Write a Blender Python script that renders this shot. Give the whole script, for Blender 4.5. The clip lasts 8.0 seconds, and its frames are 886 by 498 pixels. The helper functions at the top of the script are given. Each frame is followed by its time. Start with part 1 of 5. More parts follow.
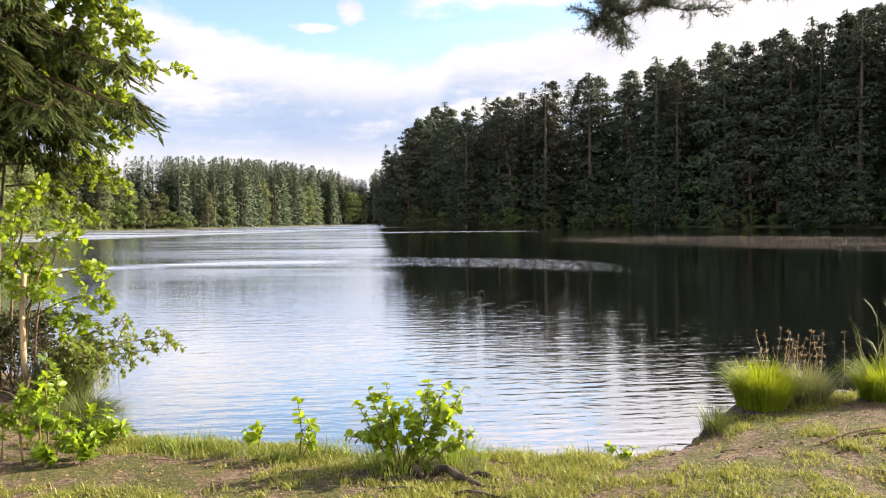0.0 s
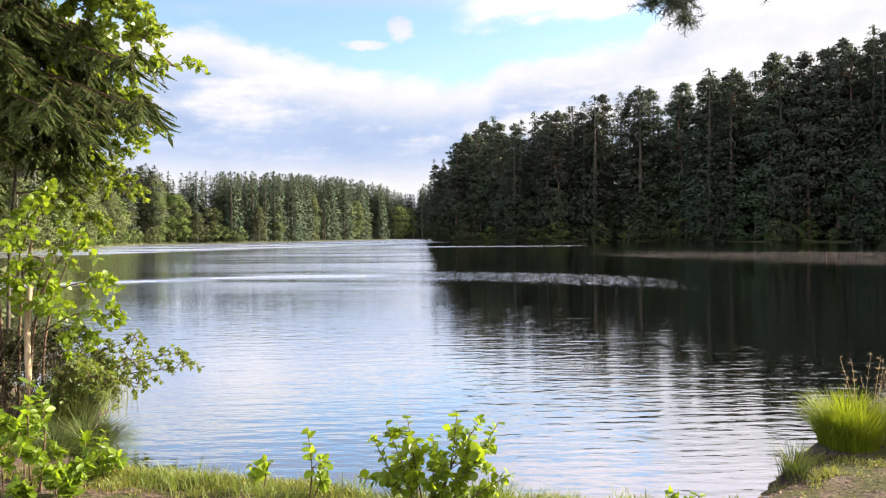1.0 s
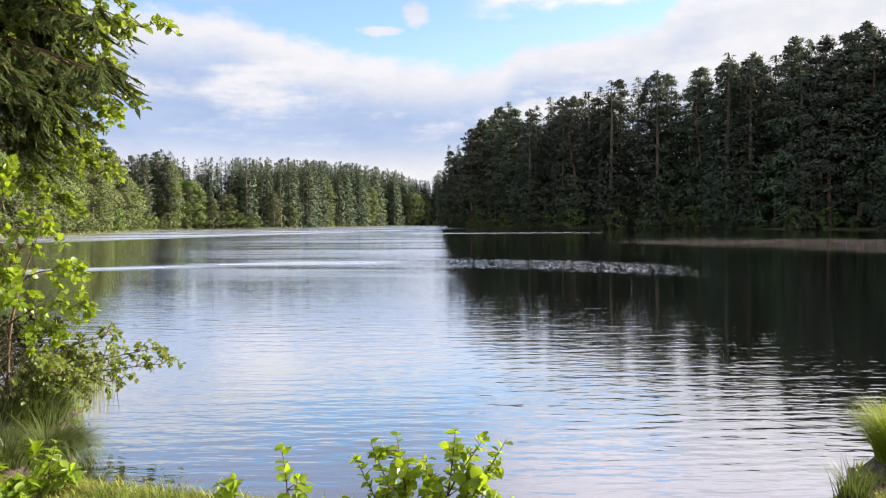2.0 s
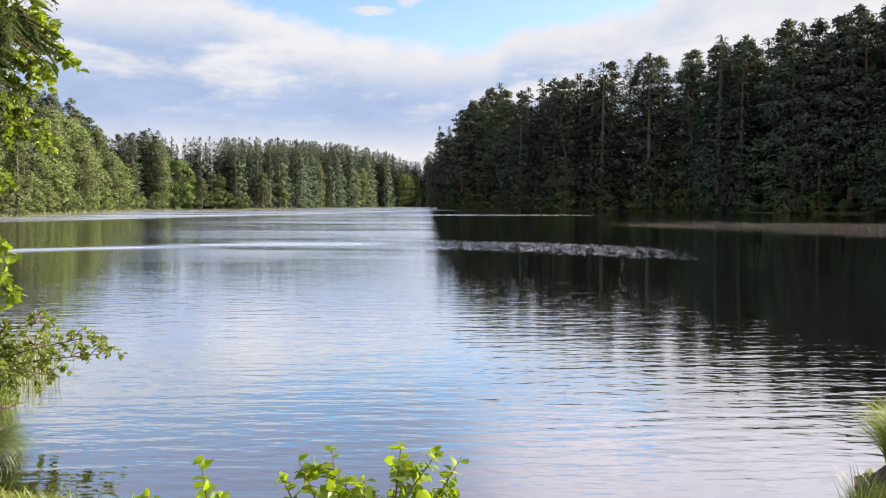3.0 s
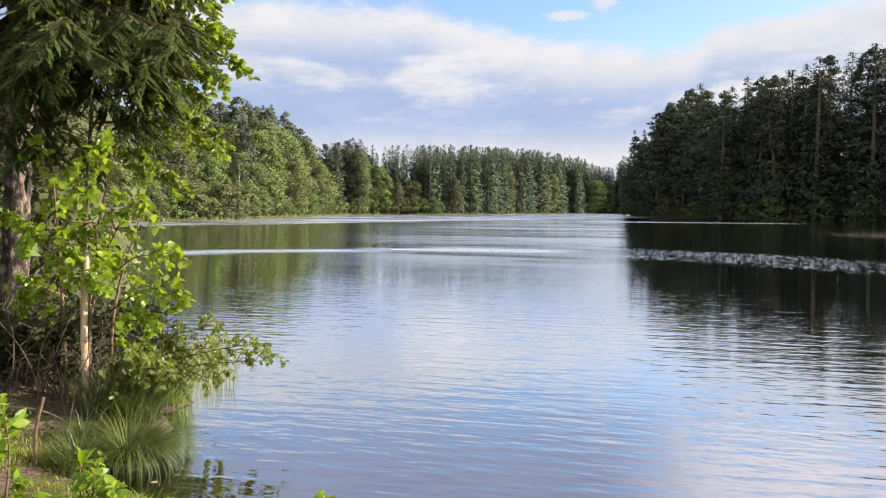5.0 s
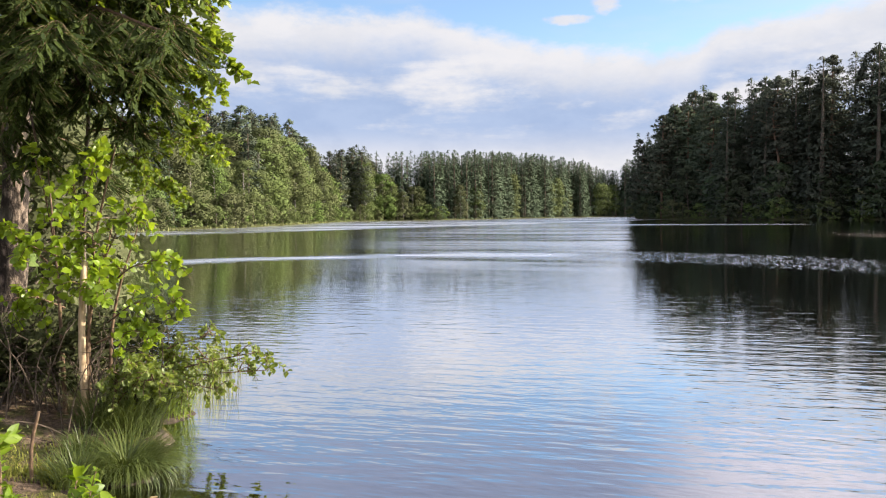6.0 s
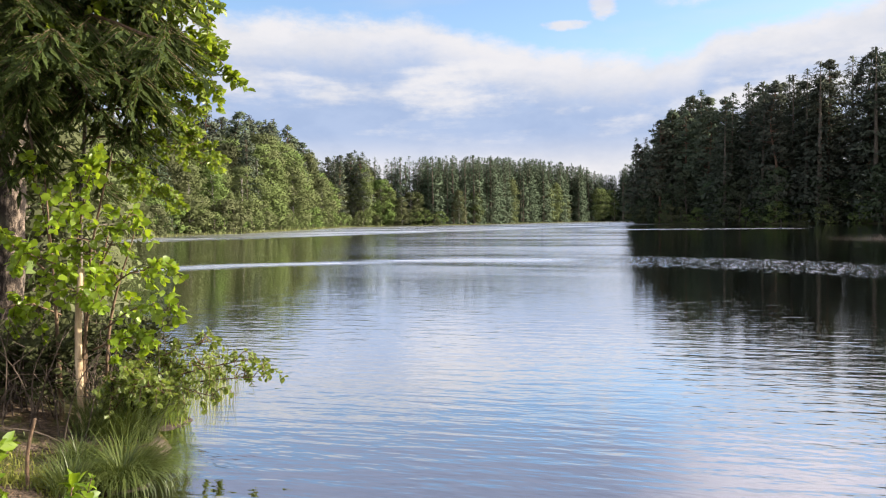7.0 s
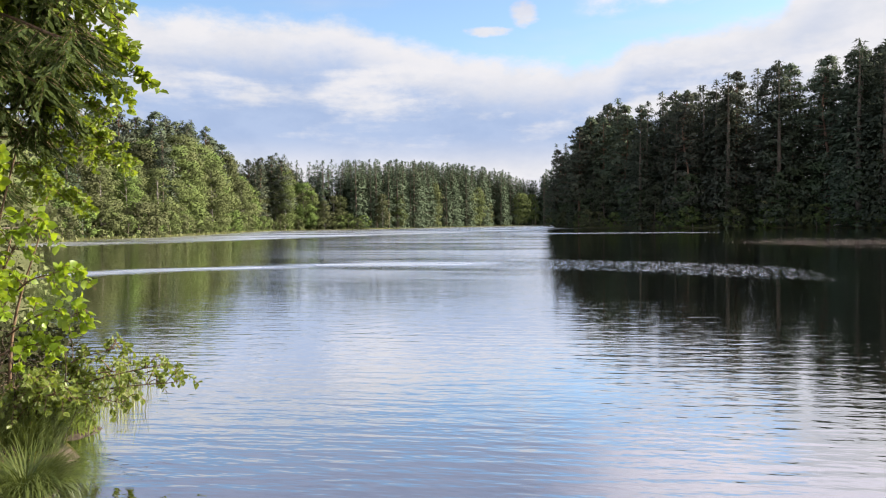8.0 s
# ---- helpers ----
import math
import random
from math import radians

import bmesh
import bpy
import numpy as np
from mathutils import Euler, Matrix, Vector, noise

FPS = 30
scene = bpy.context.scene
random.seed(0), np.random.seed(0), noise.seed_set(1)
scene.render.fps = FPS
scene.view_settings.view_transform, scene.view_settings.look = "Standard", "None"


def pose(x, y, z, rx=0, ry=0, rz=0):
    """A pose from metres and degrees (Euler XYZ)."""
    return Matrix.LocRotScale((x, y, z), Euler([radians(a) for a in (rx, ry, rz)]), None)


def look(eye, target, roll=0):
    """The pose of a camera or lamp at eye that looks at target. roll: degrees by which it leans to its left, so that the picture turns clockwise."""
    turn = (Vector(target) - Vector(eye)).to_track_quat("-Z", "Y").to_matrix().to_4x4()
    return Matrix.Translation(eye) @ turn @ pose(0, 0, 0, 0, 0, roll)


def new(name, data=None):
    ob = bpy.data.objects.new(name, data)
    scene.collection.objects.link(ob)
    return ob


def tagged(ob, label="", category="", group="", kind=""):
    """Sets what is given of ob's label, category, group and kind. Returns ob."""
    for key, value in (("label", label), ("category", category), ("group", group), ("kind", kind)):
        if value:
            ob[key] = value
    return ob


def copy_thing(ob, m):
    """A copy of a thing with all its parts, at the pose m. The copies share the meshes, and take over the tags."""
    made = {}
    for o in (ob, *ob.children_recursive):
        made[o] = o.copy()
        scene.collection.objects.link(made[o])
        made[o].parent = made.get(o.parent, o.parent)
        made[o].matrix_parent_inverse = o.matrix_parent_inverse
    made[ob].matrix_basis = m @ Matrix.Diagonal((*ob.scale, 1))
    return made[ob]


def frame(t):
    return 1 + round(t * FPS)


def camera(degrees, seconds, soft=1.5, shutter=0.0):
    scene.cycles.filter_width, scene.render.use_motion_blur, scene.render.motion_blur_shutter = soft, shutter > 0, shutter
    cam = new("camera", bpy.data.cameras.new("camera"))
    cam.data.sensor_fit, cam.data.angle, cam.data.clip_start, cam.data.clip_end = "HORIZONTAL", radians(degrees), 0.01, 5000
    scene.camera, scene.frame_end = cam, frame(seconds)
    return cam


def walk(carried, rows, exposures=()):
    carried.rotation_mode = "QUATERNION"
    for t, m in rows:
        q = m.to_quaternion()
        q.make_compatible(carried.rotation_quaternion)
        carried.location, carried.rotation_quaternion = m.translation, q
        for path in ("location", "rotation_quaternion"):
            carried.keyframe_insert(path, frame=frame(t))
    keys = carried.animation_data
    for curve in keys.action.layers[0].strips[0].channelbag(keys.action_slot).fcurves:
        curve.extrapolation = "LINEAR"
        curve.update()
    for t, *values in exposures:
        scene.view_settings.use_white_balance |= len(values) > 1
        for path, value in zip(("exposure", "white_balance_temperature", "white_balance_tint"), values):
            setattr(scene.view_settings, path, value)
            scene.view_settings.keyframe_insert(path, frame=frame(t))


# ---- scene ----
cam = camera(60.6, 8.0, 1.15)
PATH = [
    (0, (0.179, 0.091, 1.641), (0.089, 2.088, 1.566), -0.6),
    (0.5, (0.219, 0.408, 1.613), (0.073, 2.402, 1.565), -0.5),
    (1, (0.237, 0.749, 1.597), (0.021, 2.737, 1.562), -0.5),
    (1.5, (0.239, 1.069, 1.597), (-0.021, 3.052, 1.556), -0.5),
    (1.7, (0.232, 1.209, 1.587), (-0.032, 3.191, 1.537), -0.4),
    (2.8, (0.327, 1.878, 1.562), (0.11, 3.863, 1.446), -0.2),
    (3, (0.34, 1.987, 1.545), (0.109, 3.97, 1.427), -0.0),
    (3.5, (0.404, 2.267, 1.542), (-0.042, 4.213, 1.42), 0.5),
    (4, (0.392, 2.432, 1.533), (-0.232, 4.329, 1.418), 0.6),
    (4.5, (0.406, 2.474, 1.538), (-0.294, 4.345, 1.433), 0.4),
    (4.7, (0.418, 2.465, 1.556), (-0.293, 4.331, 1.451), 0.4),
    (5.8, (0.349, 2.559, 1.566), (-0.376, 4.421, 1.471), -0.1),
    (6, (0.364, 2.588, 1.548), (-0.363, 4.449, 1.459), -0.5),
    (6.5, (0.364, 2.601, 1.555), (-0.365, 4.461, 1.472), -0.6),
    (7, (0.389, 2.581, 1.552), (-0.335, 4.444, 1.477), -0.7),
    (7.5, (0.413, 2.55, 1.558), (-0.254, 4.434, 1.486), -0.6),
    (8, (0.47, 2.513, 1.552), (-0.063, 4.439, 1.485), -0.6),
]
EXPOSURES = [(0.0, 1.95, 6850, 13), (1.5, 1.78, 6450, 11.5), (3.5, 1.62, 6450, 11.5), (8.0, 1.62, 6450, 11.5)]
walk(cam, [(t, look(e, g, r)) for t, e, g, r in PATH], EXPOSURES)

# ---------------------------------------------------------------- light
SUN_AZ, SUN_EL = 64.0, 25.0            # degrees: clockwise from +y, above the horizon
sun_data = bpy.data.lights.new("sun", "SUN")
sun_data.energy, sun_data.angle, sun_data.color = 5.0, radians(0.6), (1.0, 0.90, 0.74)
sun = new("sun", sun_data)
sun_dir = Vector((math.sin(radians(SUN_AZ)) * math.cos(radians(SUN_EL)), math.cos(radians(SUN_AZ)) * math.cos(radians(SUN_EL)), math.sin(radians(SUN_EL))))
sun.matrix_world = look(sun_dir * 400, (0, 0, 0))

world = bpy.data.worlds.new("sky")
scene.world = world
world.use_nodes = True


class Nodes:
    """Short writing of node trees."""

    def __init__(self, tree):
        self.tree = tree
        tree.nodes.clear()

    def add(self, kind, ins=(), operation="", use_clamp=False, data_type="", blend_type="", interpolation_type=""):
        n = self.tree.nodes.new(kind)
        if operation:
            n.operation = operation
        if use_clamp:
            n.use_clamp = True
        if data_type:
            n.data_type = data_type
        if blend_type:
            n.blend_type = blend_type
        if interpolation_type:
            n.interpolation_type = interpolation_type
        for k, v in (ins.items() if isinstance(ins, dict) else enumerate(ins)):
            if v is None:
                continue
            if isinstance(v, bpy.types.NodeSocket):
                self.tree.links.new(v, n.inputs[k])
            else:
                n.inputs[k].default_value = v
        return n

    def math(self, op, a, b=None, c=None, clamp=False):
        return self.add("ShaderNodeMath", (a, b, c), operation=op, use_clamp=clamp).outputs[0]

    def mix(self, f, a, b):
        n = self.add("ShaderNodeMix", data_type="RGBA")
        for k, v in ((0, f), (6, a), (7, b)):
            if isinstance(v, bpy.types.NodeSocket):
                self.tree.links.new(v, n.inputs[k])
            else:
                n.inputs[k].default_value = v
        return n.outputs[2]

    def ramp(self, f, stops, mode="LINEAR"):
        n = self.add("ShaderNodeValToRGB", (f,))
        n.color_ramp.interpolation = mode
        el = n.color_ramp.elements
        while len(el) < len(stops):
            el.new(0.5)
        for e, (p, c) in zip(el, stops):
            e.position = p
            e.color = c if isinstance(c, tuple) else (c, c, c, 1)
        return n.outputs[0]

    def noise(self, vec, scale, detail=3.0, rough=0.5, out=0):
        return self.add("ShaderNodeTexNoise", {"Vector": vec, "Scale": scale, "Detail": detail, "Roughness": rough}).outputs[out]

    def smooth(self, v, lo, hi, a=0.0, b=1.0):
        return self.add("ShaderNodeMapRange", (v, lo, hi, a, b), interpolation_type="SMOOTHSTEP").outputs[0]

    def combine(self, x, y, z):
        return self.add("ShaderNodeCombineXYZ", (x, y, z)).outputs[0]


def rgb(r, g, b):
    return (r, g, b, 1.0)


def build_sky():
    w = Nodes(world.node_tree)
    sky = w.add("ShaderNodeTexSky")
    sky.sky_type, sky.sun_disc, sky.sun_elevation, sky.sun_rotation = "NISHITA", False, radians(SUN_EL), radians(SUN_AZ)
    sky.altitude, sky.air_density, sky.dust_density, sky.ozone_density = 120, 1.0, 0.6, 1.6
    d = w.add("ShaderNodeTexCoord").outputs["Generated"]
    xyz = w.add("ShaderNodeSeparateXYZ", (d,))
    az = w.math("MULTIPLY", w.math("ARCTAN2", xyz.outputs[0], xyz.outputs[1]), 180 / math.pi)
    el = w.math("MULTIPLY", w.math("ARCSINE", xyz.outputs[2]), 180 / math.pi)
    # streaky cloud texture: long along the horizon
    streak = w.combine(w.math("MULTIPLY", az, 0.045), w.math("MULTIPLY", el, 0.20), 1.7)
    puff = w.combine(w.math("MULTIPLY", az, 0.16), w.math("MULTIPLY", el, 0.30), 4.1)
    n_streak = w.noise(streak, 1.6, 6, 0.55)
    n_puff = w.noise(puff, 1.3, 7, 0.6)
    n_fine = w.noise(puff, 6.0, 4, 0.6)
    # upper edge of the cloud bank, by bearing (-60 to 60 degrees)
    edge = w.ramp(w.math("MULTIPLY_ADD", az, 1 / 120, 0.5), [(0.0, 0.50), (0.20, 0.37), (0.31, 0.375), (0.35, 0.335), (0.40, 0.305), (0.44, 0.295), (0.475, 0.30), (0.487, 0.335), (0.53, 0.34), (0.57, 0.36), (0.61, 0.5), (0.70, 0.9), (1.0, 0.8)])
    edge = w.math("MULTIPLY", edge, 40.0)
    edge = w.math("ADD", edge, w.math("MULTIPLY_ADD", w.math("SUBTRACT", n_puff, 0.5), 3.2, w.math("MULTIPLY", w.math("SUBTRACT", n_fine, 0.5), 1.0)))
    depth = w.math("SUBTRACT", edge, el)                       # degrees below the edge
    bank = w.math("MULTIPLY", w.smooth(depth, -0.4, 1.3), w.smooth(el, 40.0, 25.0))
    # higher cloud: a thick one to the right, thin lavender veils to the left
    thick = w.math("MULTIPLY", w.smooth(w.math("ADD", az, w.math("MULTIPLY_ADD", n_puff, 6.0, -3.0)), -6.0, -1.5), w.smooth(w.math("ADD", el, w.math("MULTIPLY_ADD", n_puff, 5.0, -2.5)), 14.9, 16.6))
    veil = w.math("MULTIPLY", w.smooth(n_streak, 0.30, 0.62, 0.86, 0.98), w.smooth(el, 16.0, 18.5))
    high = w.math("MULTIPLY", w.math("MAXIMUM", thick, veil), w.smooth(el, 75.0, 55.0))
    wisp = w.math("MULTIPLY", w.smooth(n_streak, 0.50, 0.80), 0.25)
    # two small loose puffs in the blue
    for a0, e0, wide, tall in ((-9.2, 15.2, 1.0, 0.85), (-12.0, 14.0, 1.7, 0.36)):
        off = w.math("ADD", w.math("POWER", w.math("MULTIPLY_ADD", az, 1 / wide, -a0 / wide), 2.0), w.math("POWER", w.math("MULTIPLY_ADD", el, 1 / tall, -e0 / tall), 2.0))
        off = w.math("ADD", off, w.math("MULTIPLY_ADD", n_fine, 2.4, -1.2))
        wisp = w.math("MAXIMUM", wisp, w.smooth(off, 1.5, 0.1, 0.0, 0.95))
    cover = w.math("MAXIMUM", w.math("MAXIMUM", bank, w.math("MULTIPLY", high, 0.97)), wisp)
    # grey-blue undersides deep in the bank, white rims and a bright horizon
    under = w.math("MULTIPLY", w.smooth(depth, 1.2, 4.5), w.smooth(w.math("MULTIPLY_ADD", n_fine, 0.12, n_streak), 0.40, 0.60))
    under = w.math("MULTIPLY", under, w.smooth(el, 3.4, 6.8))
    under = w.math("MULTIPLY", under, w.smooth(az, 16.0, 2.0))
    tint = w.mix(w.smooth(n_puff, 0.35, 0.65), rgb(0.93, 0.94, 0.97), rgb(1.06, 1.04, 1.03))
    lum = w.add("ShaderNodeMix", data_type="RGBA", blend_type="MULTIPLY")
    w.tree.links.new(w.mix(under, rgb(4.9, 4.95, 5.1), rgb(2.65, 3.35, 4.65)), lum.inputs[6])
    w.tree.links.new(tint, lum.inputs[7])
    lum.inputs[0].default_value = 1.0
    over = w.add("ShaderNodeMix", data_type="RGBA", blend_type="MULTIPLY")
    w.tree.links.new(lum.outputs[2], over.inputs[6])
    w.tree.links.new(w.mix(w.smooth(el, 14.0, 19.0), rgb(1, 1, 1), w.mix(w.smooth(az, -10.0, 2.0), rgb(0.62, 0.70, 0.94), rgb(1.55, 1.49, 1.60))), over.inputs[7])
    over.inputs[0].default_value = 1.0
    # unseen cloud beside and behind the view, brightened as added fill light
    front = w.add("ShaderNodeMix", data_type="RGBA", blend_type="MULTIPLY")
    w.tree.links.new(over.outputs[2], front.inputs[6])
    w.tree.links.new(w.mix(w.smooth(w.math("ABSOLUTE", az), 55.0, 120.0), rgb(1, 1, 1), rgb(1.9, 1.8, 1.65)), front.inputs[7])
    front.inputs[0].default_value = 1.0
    blue = w.add("ShaderNodeMix", data_type="RGBA", blend_type="MULTIPLY")
    w.tree.links.new(sky.outputs[0], blue.inputs[6])
    blue.inputs[7].default_value = rgb(1.34, 1.38, 1.42)
    blue.inputs[0].default_value = 1.0
    col = w.mix(cover, blue.outputs[2], front.outputs[2])
    bg = w.add("ShaderNodeBackground", (col, 0.055))
    w.add("ShaderNodeOutputWorld", (bg.outputs[0],))


build_sky()

# ---------------------------------------------------------------- materials


def material(name, build):
    m = bpy.data.materials.new(name)
    m.use_nodes = True
    n = Nodes(m.node_tree)
    n.add("ShaderNodeOutputMaterial", {"Surface": build(n)})
    return m


def principled(n, color, rough=0.7, normal=None, spec=0.3, metal=0.0):
    return n.add("ShaderNodeBsdfPrincipled", {"Base Color": color, "Roughness": rough, "Normal": normal, "Specular IOR Level": spec, "Metallic": metal}).outputs[0]


def leaf_material(name, dark, light, through_light=0.4, glow=None, per="island", rough=0.45, spec=0.35, patch=0.0):
    """Leaf or needle: two-tone by piece, with light passing through."""
    def build(n):
        if per == "object":
            r = n.add("ShaderNodeObjectInfo").outputs["Random"]
        else:
            r = n.add("ShaderNodeNewGeometry").outputs["Random Per Island"]
        c = n.mix(r, dark, light)
        if patch:
            pos = n.add("ShaderNodeTexCoord").outputs["Object"]
            big = n.noise(pos, patch, 2)
            who = n.add("ShaderNodeObjectInfo").outputs["Random"]
            c = n.mix(n.smooth(big, 0.35, 0.65, 0.0, 0.55), c, dark)
            hue = n.add("ShaderNodeHueSaturation", {"Hue": n.math("MULTIPLY_ADD", who, 0.05, 0.475), "Saturation": n.math("MULTIPLY_ADD", who, 0.35, 0.75), "Value": n.math("MULTIPLY_ADD", who, 0.5, 0.75), "Color": c})
            c = hue.outputs[0]
        face = principled(n, c, rough, spec=spec)
        back = n.add("ShaderNodeBsdfTranslucent", (n.mix(0.5, c, glow or light),)).outputs[0]
        return n.add("ShaderNodeMixShader", (through_light, face, back)).outputs[0]
    return material(name, build)


def bark_material(name, dark, light, scale=8.0, stretch=0.25, depth=0.02, moss=None):
    def build(n):
        pos = n.add("ShaderNodeTexCoord").outputs["Object"]
        v = n.add("ShaderNodeMapping", {"Vector": pos, "Scale": (1, 1, stretch)}).outputs[0]
        a = n.noise(v, scale, 6, 0.65)
        b = n.noise(pos, scale * 0.15, 3)
        c = n.mix(n.smooth(a, 0.44, 0.66) if moss else n.smooth(a, 0.35, 0.65), dark, light)
        if moss:
            c = n.mix(n.smooth(b, 0.5, 0.7, 0.0, 0.6), c, moss)
        bump = n.add("ShaderNodeBump", {"Strength": 0.9, "Distance": depth, "Height": a}).outputs[0]
        return principled(n, c, 0.85, bump, 0.2)
    return material(name, build)


M = {}
M["spruce_crown"] = leaf_material("spruce_crown", rgb(0.050, 0.065, 0.043), rgb(0.077, 0.095, 0.061), 0.10, patch=0.25, rough=0.95, spec=0.04)
M["pine_crown"] = leaf_material("pine_crown", rgb(0.057, 0.070, 0.048), rgb(0.086, 0.102, 0.066), 0.10, patch=0.3, rough=0.95, spec=0.04)
M["broad_crown"] = leaf_material("broad_crown", rgb(0.074, 0.096, 0.032), rgb(0.118, 0.142, 0.050), 0.22, patch=0.22, rough=0.9, spec=0.06)
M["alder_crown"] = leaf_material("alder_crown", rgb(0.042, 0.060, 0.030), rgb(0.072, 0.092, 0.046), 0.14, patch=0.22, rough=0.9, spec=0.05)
M["alder_leaf"] = leaf_material("alder_leaf", rgb(0.085, 0.145, 0.010), rgb(0.190, 0.270, 0.020), 0.5, rgb(0.46, 0.58, 0.02), per="object", rough=0.38)
M["alder_foliage"] = leaf_material("alder_foliage", rgb(0.055, 0.092, 0.012), rgb(0.165, 0.220, 0.024), 0.46, rgb(0.38, 0.48, 0.02), rough=0.38)
M["willow_leaf"] = leaf_material("willow_leaf", rgb(0.050, 0.078, 0.016), rgb(0.165, 0.205, 0.046), 0.42, rgb(0.34, 0.42, 0.03), rough=0.4)
M["herb_leaf"] = leaf_material("herb_leaf", rgb(0.075, 0.135, 0.010), rgb(0.180, 0.260, 0.020), 0.48, rgb(0.42, 0.56, 0.02), per="object", rough=0.45)
# brushwood leaves: near-black colour stands in for the shade under the alder
M["shade_leaf"] = leaf_material("shade_leaf", rgb(0.018, 0.022, 0.009), rgb(0.046, 0.052, 0.020), 0.15, rgb(0.10, 0.12, 0.03), rough=0.8, spec=0.1)
M["spruce_needle"] = leaf_material("spruce_needle", rgb(0.022, 0.036, 0.010), rgb(0.066, 0.092, 0.018), 0.28, rgb(0.20, 0.26, 0.025), rough=0.6, spec=0.2)
# inner needle mass, coloured darker than the needles to stand for shade
M["spruce_shade_spray"] = leaf_material("spruce_shade_spray", rgb(0.016, 0.026, 0.008), rgb(0.044, 0.062, 0.015), 0.15, rgb(0.12, 0.16, 0.02), rough=0.8, spec=0.1)
M["pine_needle"] = leaf_material("pine_needle", rgb(0.030, 0.045, 0.025), rgb(0.060, 0.080, 0.040), 0.15, rough=0.4)
M["grass"] = leaf_material("grass", rgb(0.070, 0.115, 0.018), rgb(0.185, 0.230, 0.045), 0.40, rgb(0.34, 0.42, 0.05), rough=0.5)
M["short_grass"] = leaf_material("short_grass", rgb(0.060, 0.085, 0.014), rgb(0.290, 0.290, 0.060), 0.38, rgb(0.42, 0.42, 0.06), rough=0.55)
M["sedge"] = leaf_material("sedge", rgb(0.022, 0.038, 0.010), rgb(0.105, 0.130, 0.034), 0.28, rgb(0.20, 0.25, 0.04), rough=0.45)
M["bright_sedge"] = leaf_material("bright_sedge", rgb(0.060, 0.098, 0.008), rgb(0.225, 0.275, 0.024), 0.42, rgb(0.44, 0.52, 0.02), rough=0.6, spec=0.12)
M["dry_stalk"] = leaf_material("dry_stalk", rgb(0.20, 0.14, 0.07), rgb(0.38, 0.29, 0.15), 0.2, rough=0.6)
M["reed"] = leaf_material("reed", rgb(0.10, 0.13, 0.035), rgb(0.25, 0.26, 0.10), 0.3, rough=0.6)
M["spruce_bark"] = bark_material("spruce_bark", rgb(0.020, 0.015, 0.012), rgb(0.20, 0.155, 0.12), 17, 0.6, 0.07, rgb(0.10, 0.095, 0.07))
M["pine_bark"] = bark_material("pine_bark", rgb(0.055, 0.038, 0.028), rgb(0.15, 0.095, 0.060), 5, 0.3, 0.03)
M["grey_bark"] = bark_material("grey_bark", rgb(0.045, 0.038, 0.030), rgb(0.15, 0.125, 0.095), 22, 0.4, 0.004)
M["birch_bark"] = bark_material("birch_bark", rgb(0.10, 0.085, 0.07), rgb(0.34, 0.32, 0.29), 3, 1.8, 0.01)
M["twig"] = bark_material("twig", rgb(0.060, 0.040, 0.026), rgb(0.16, 0.105, 0.065), 30, 0.5, 0.002)
M["bare_wood"] = bark_material("bare_wood", rgb(0.26, 0.19, 0.115), rgb(0.47, 0.375, 0.25), 24, 0.15, 0.004)
M["dead_wood"] = bark_material("dead_wood", rgb(0.16, 0.145, 0.125), rgb(0.36, 0.335, 0.30), 6, 0.3, 0.01)
M["dark_wood"] = bark_material("dark_wood", rgb(0.022, 0.017, 0.013), rgb(0.085, 0.065, 0.05), 18, 0.35, 0.012)
M["litter"] = leaf_material("litter", rgb(0.075, 0.045, 0.025), rgb(0.30, 0.20, 0.11), 0.15, rough=0.7)
M["stone"] = bark_material("stone", rgb(0.14, 0.13, 0.12), rgb(0.33, 0.31, 0.29), 14, 1.0, 0.006)


def build_ground(n):
    pos = n.add("ShaderNodeNewGeometry").outputs["Position"]
    xyz = n.add("ShaderNodeSeparateXYZ", (pos,))
    fine = n.noise(pos, 30, 8, 0.78)
    mid = n.noise(pos, 5.0, 5, 0.6)
    big = n.noise(pos, 0.9, 4, 0.55)
    soil = n.mix(n.smooth(fine, 0.35, 0.68), rgb(0.034, 0.025, 0.018), rgb(0.22, 0.160, 0.115))
    litter = n.mix(n.smooth(fine, 0.4, 0.62), rgb(0.065, 0.044, 0.026), rgb(0.18, 0.125, 0.070))
    soil = n.mix(n.smooth(mid, 0.42, 0.62), soil, litter)
    turf = n.mix(n.smooth(fine, 0.3, 0.7), rgb(0.028, 0.034, 0.010), rgb(0.120, 0.118, 0.040))
    near = n.mix(n.smooth(n.math("MULTIPLY_ADD", mid, 0.5, n.math("MULTIPLY", big, 0.5)), 0.46, 0.54), soil, turf)
    # forest floor away from the beach
    wood = n.mix(n.smooth(mid, 0.35, 0.65), rgb(0.050, 0.042, 0.022), rgb(0.075, 0.090, 0.030))
    far = n.smooth(n.add("ShaderNodeVectorMath", (pos,), operation="LENGTH").outputs["Value"], 14, 30)
    c = n.mix(far, near, wood)
    # lake bed: brown silt
    bed = n.mix(n.smooth(mid, 0.35, 0.65), rgb(0.085, 0.050, 0.020), rgb(0.18, 0.105, 0.040))
    c = n.mix(n.smooth(xyz.outputs[2], 0.015, -0.03), c, bed)
    h = n.math("ADD", n.math("MULTIPLY", fine, 0.5), mid)
    bump = n.add("ShaderNodeBump", {"Strength": 1.0, "Distance": 0.06, "Height": h}).outputs[0]
    return principled(n, c, 0.92, bump, 0.15)


M["ground"] = material("ground", build_ground)


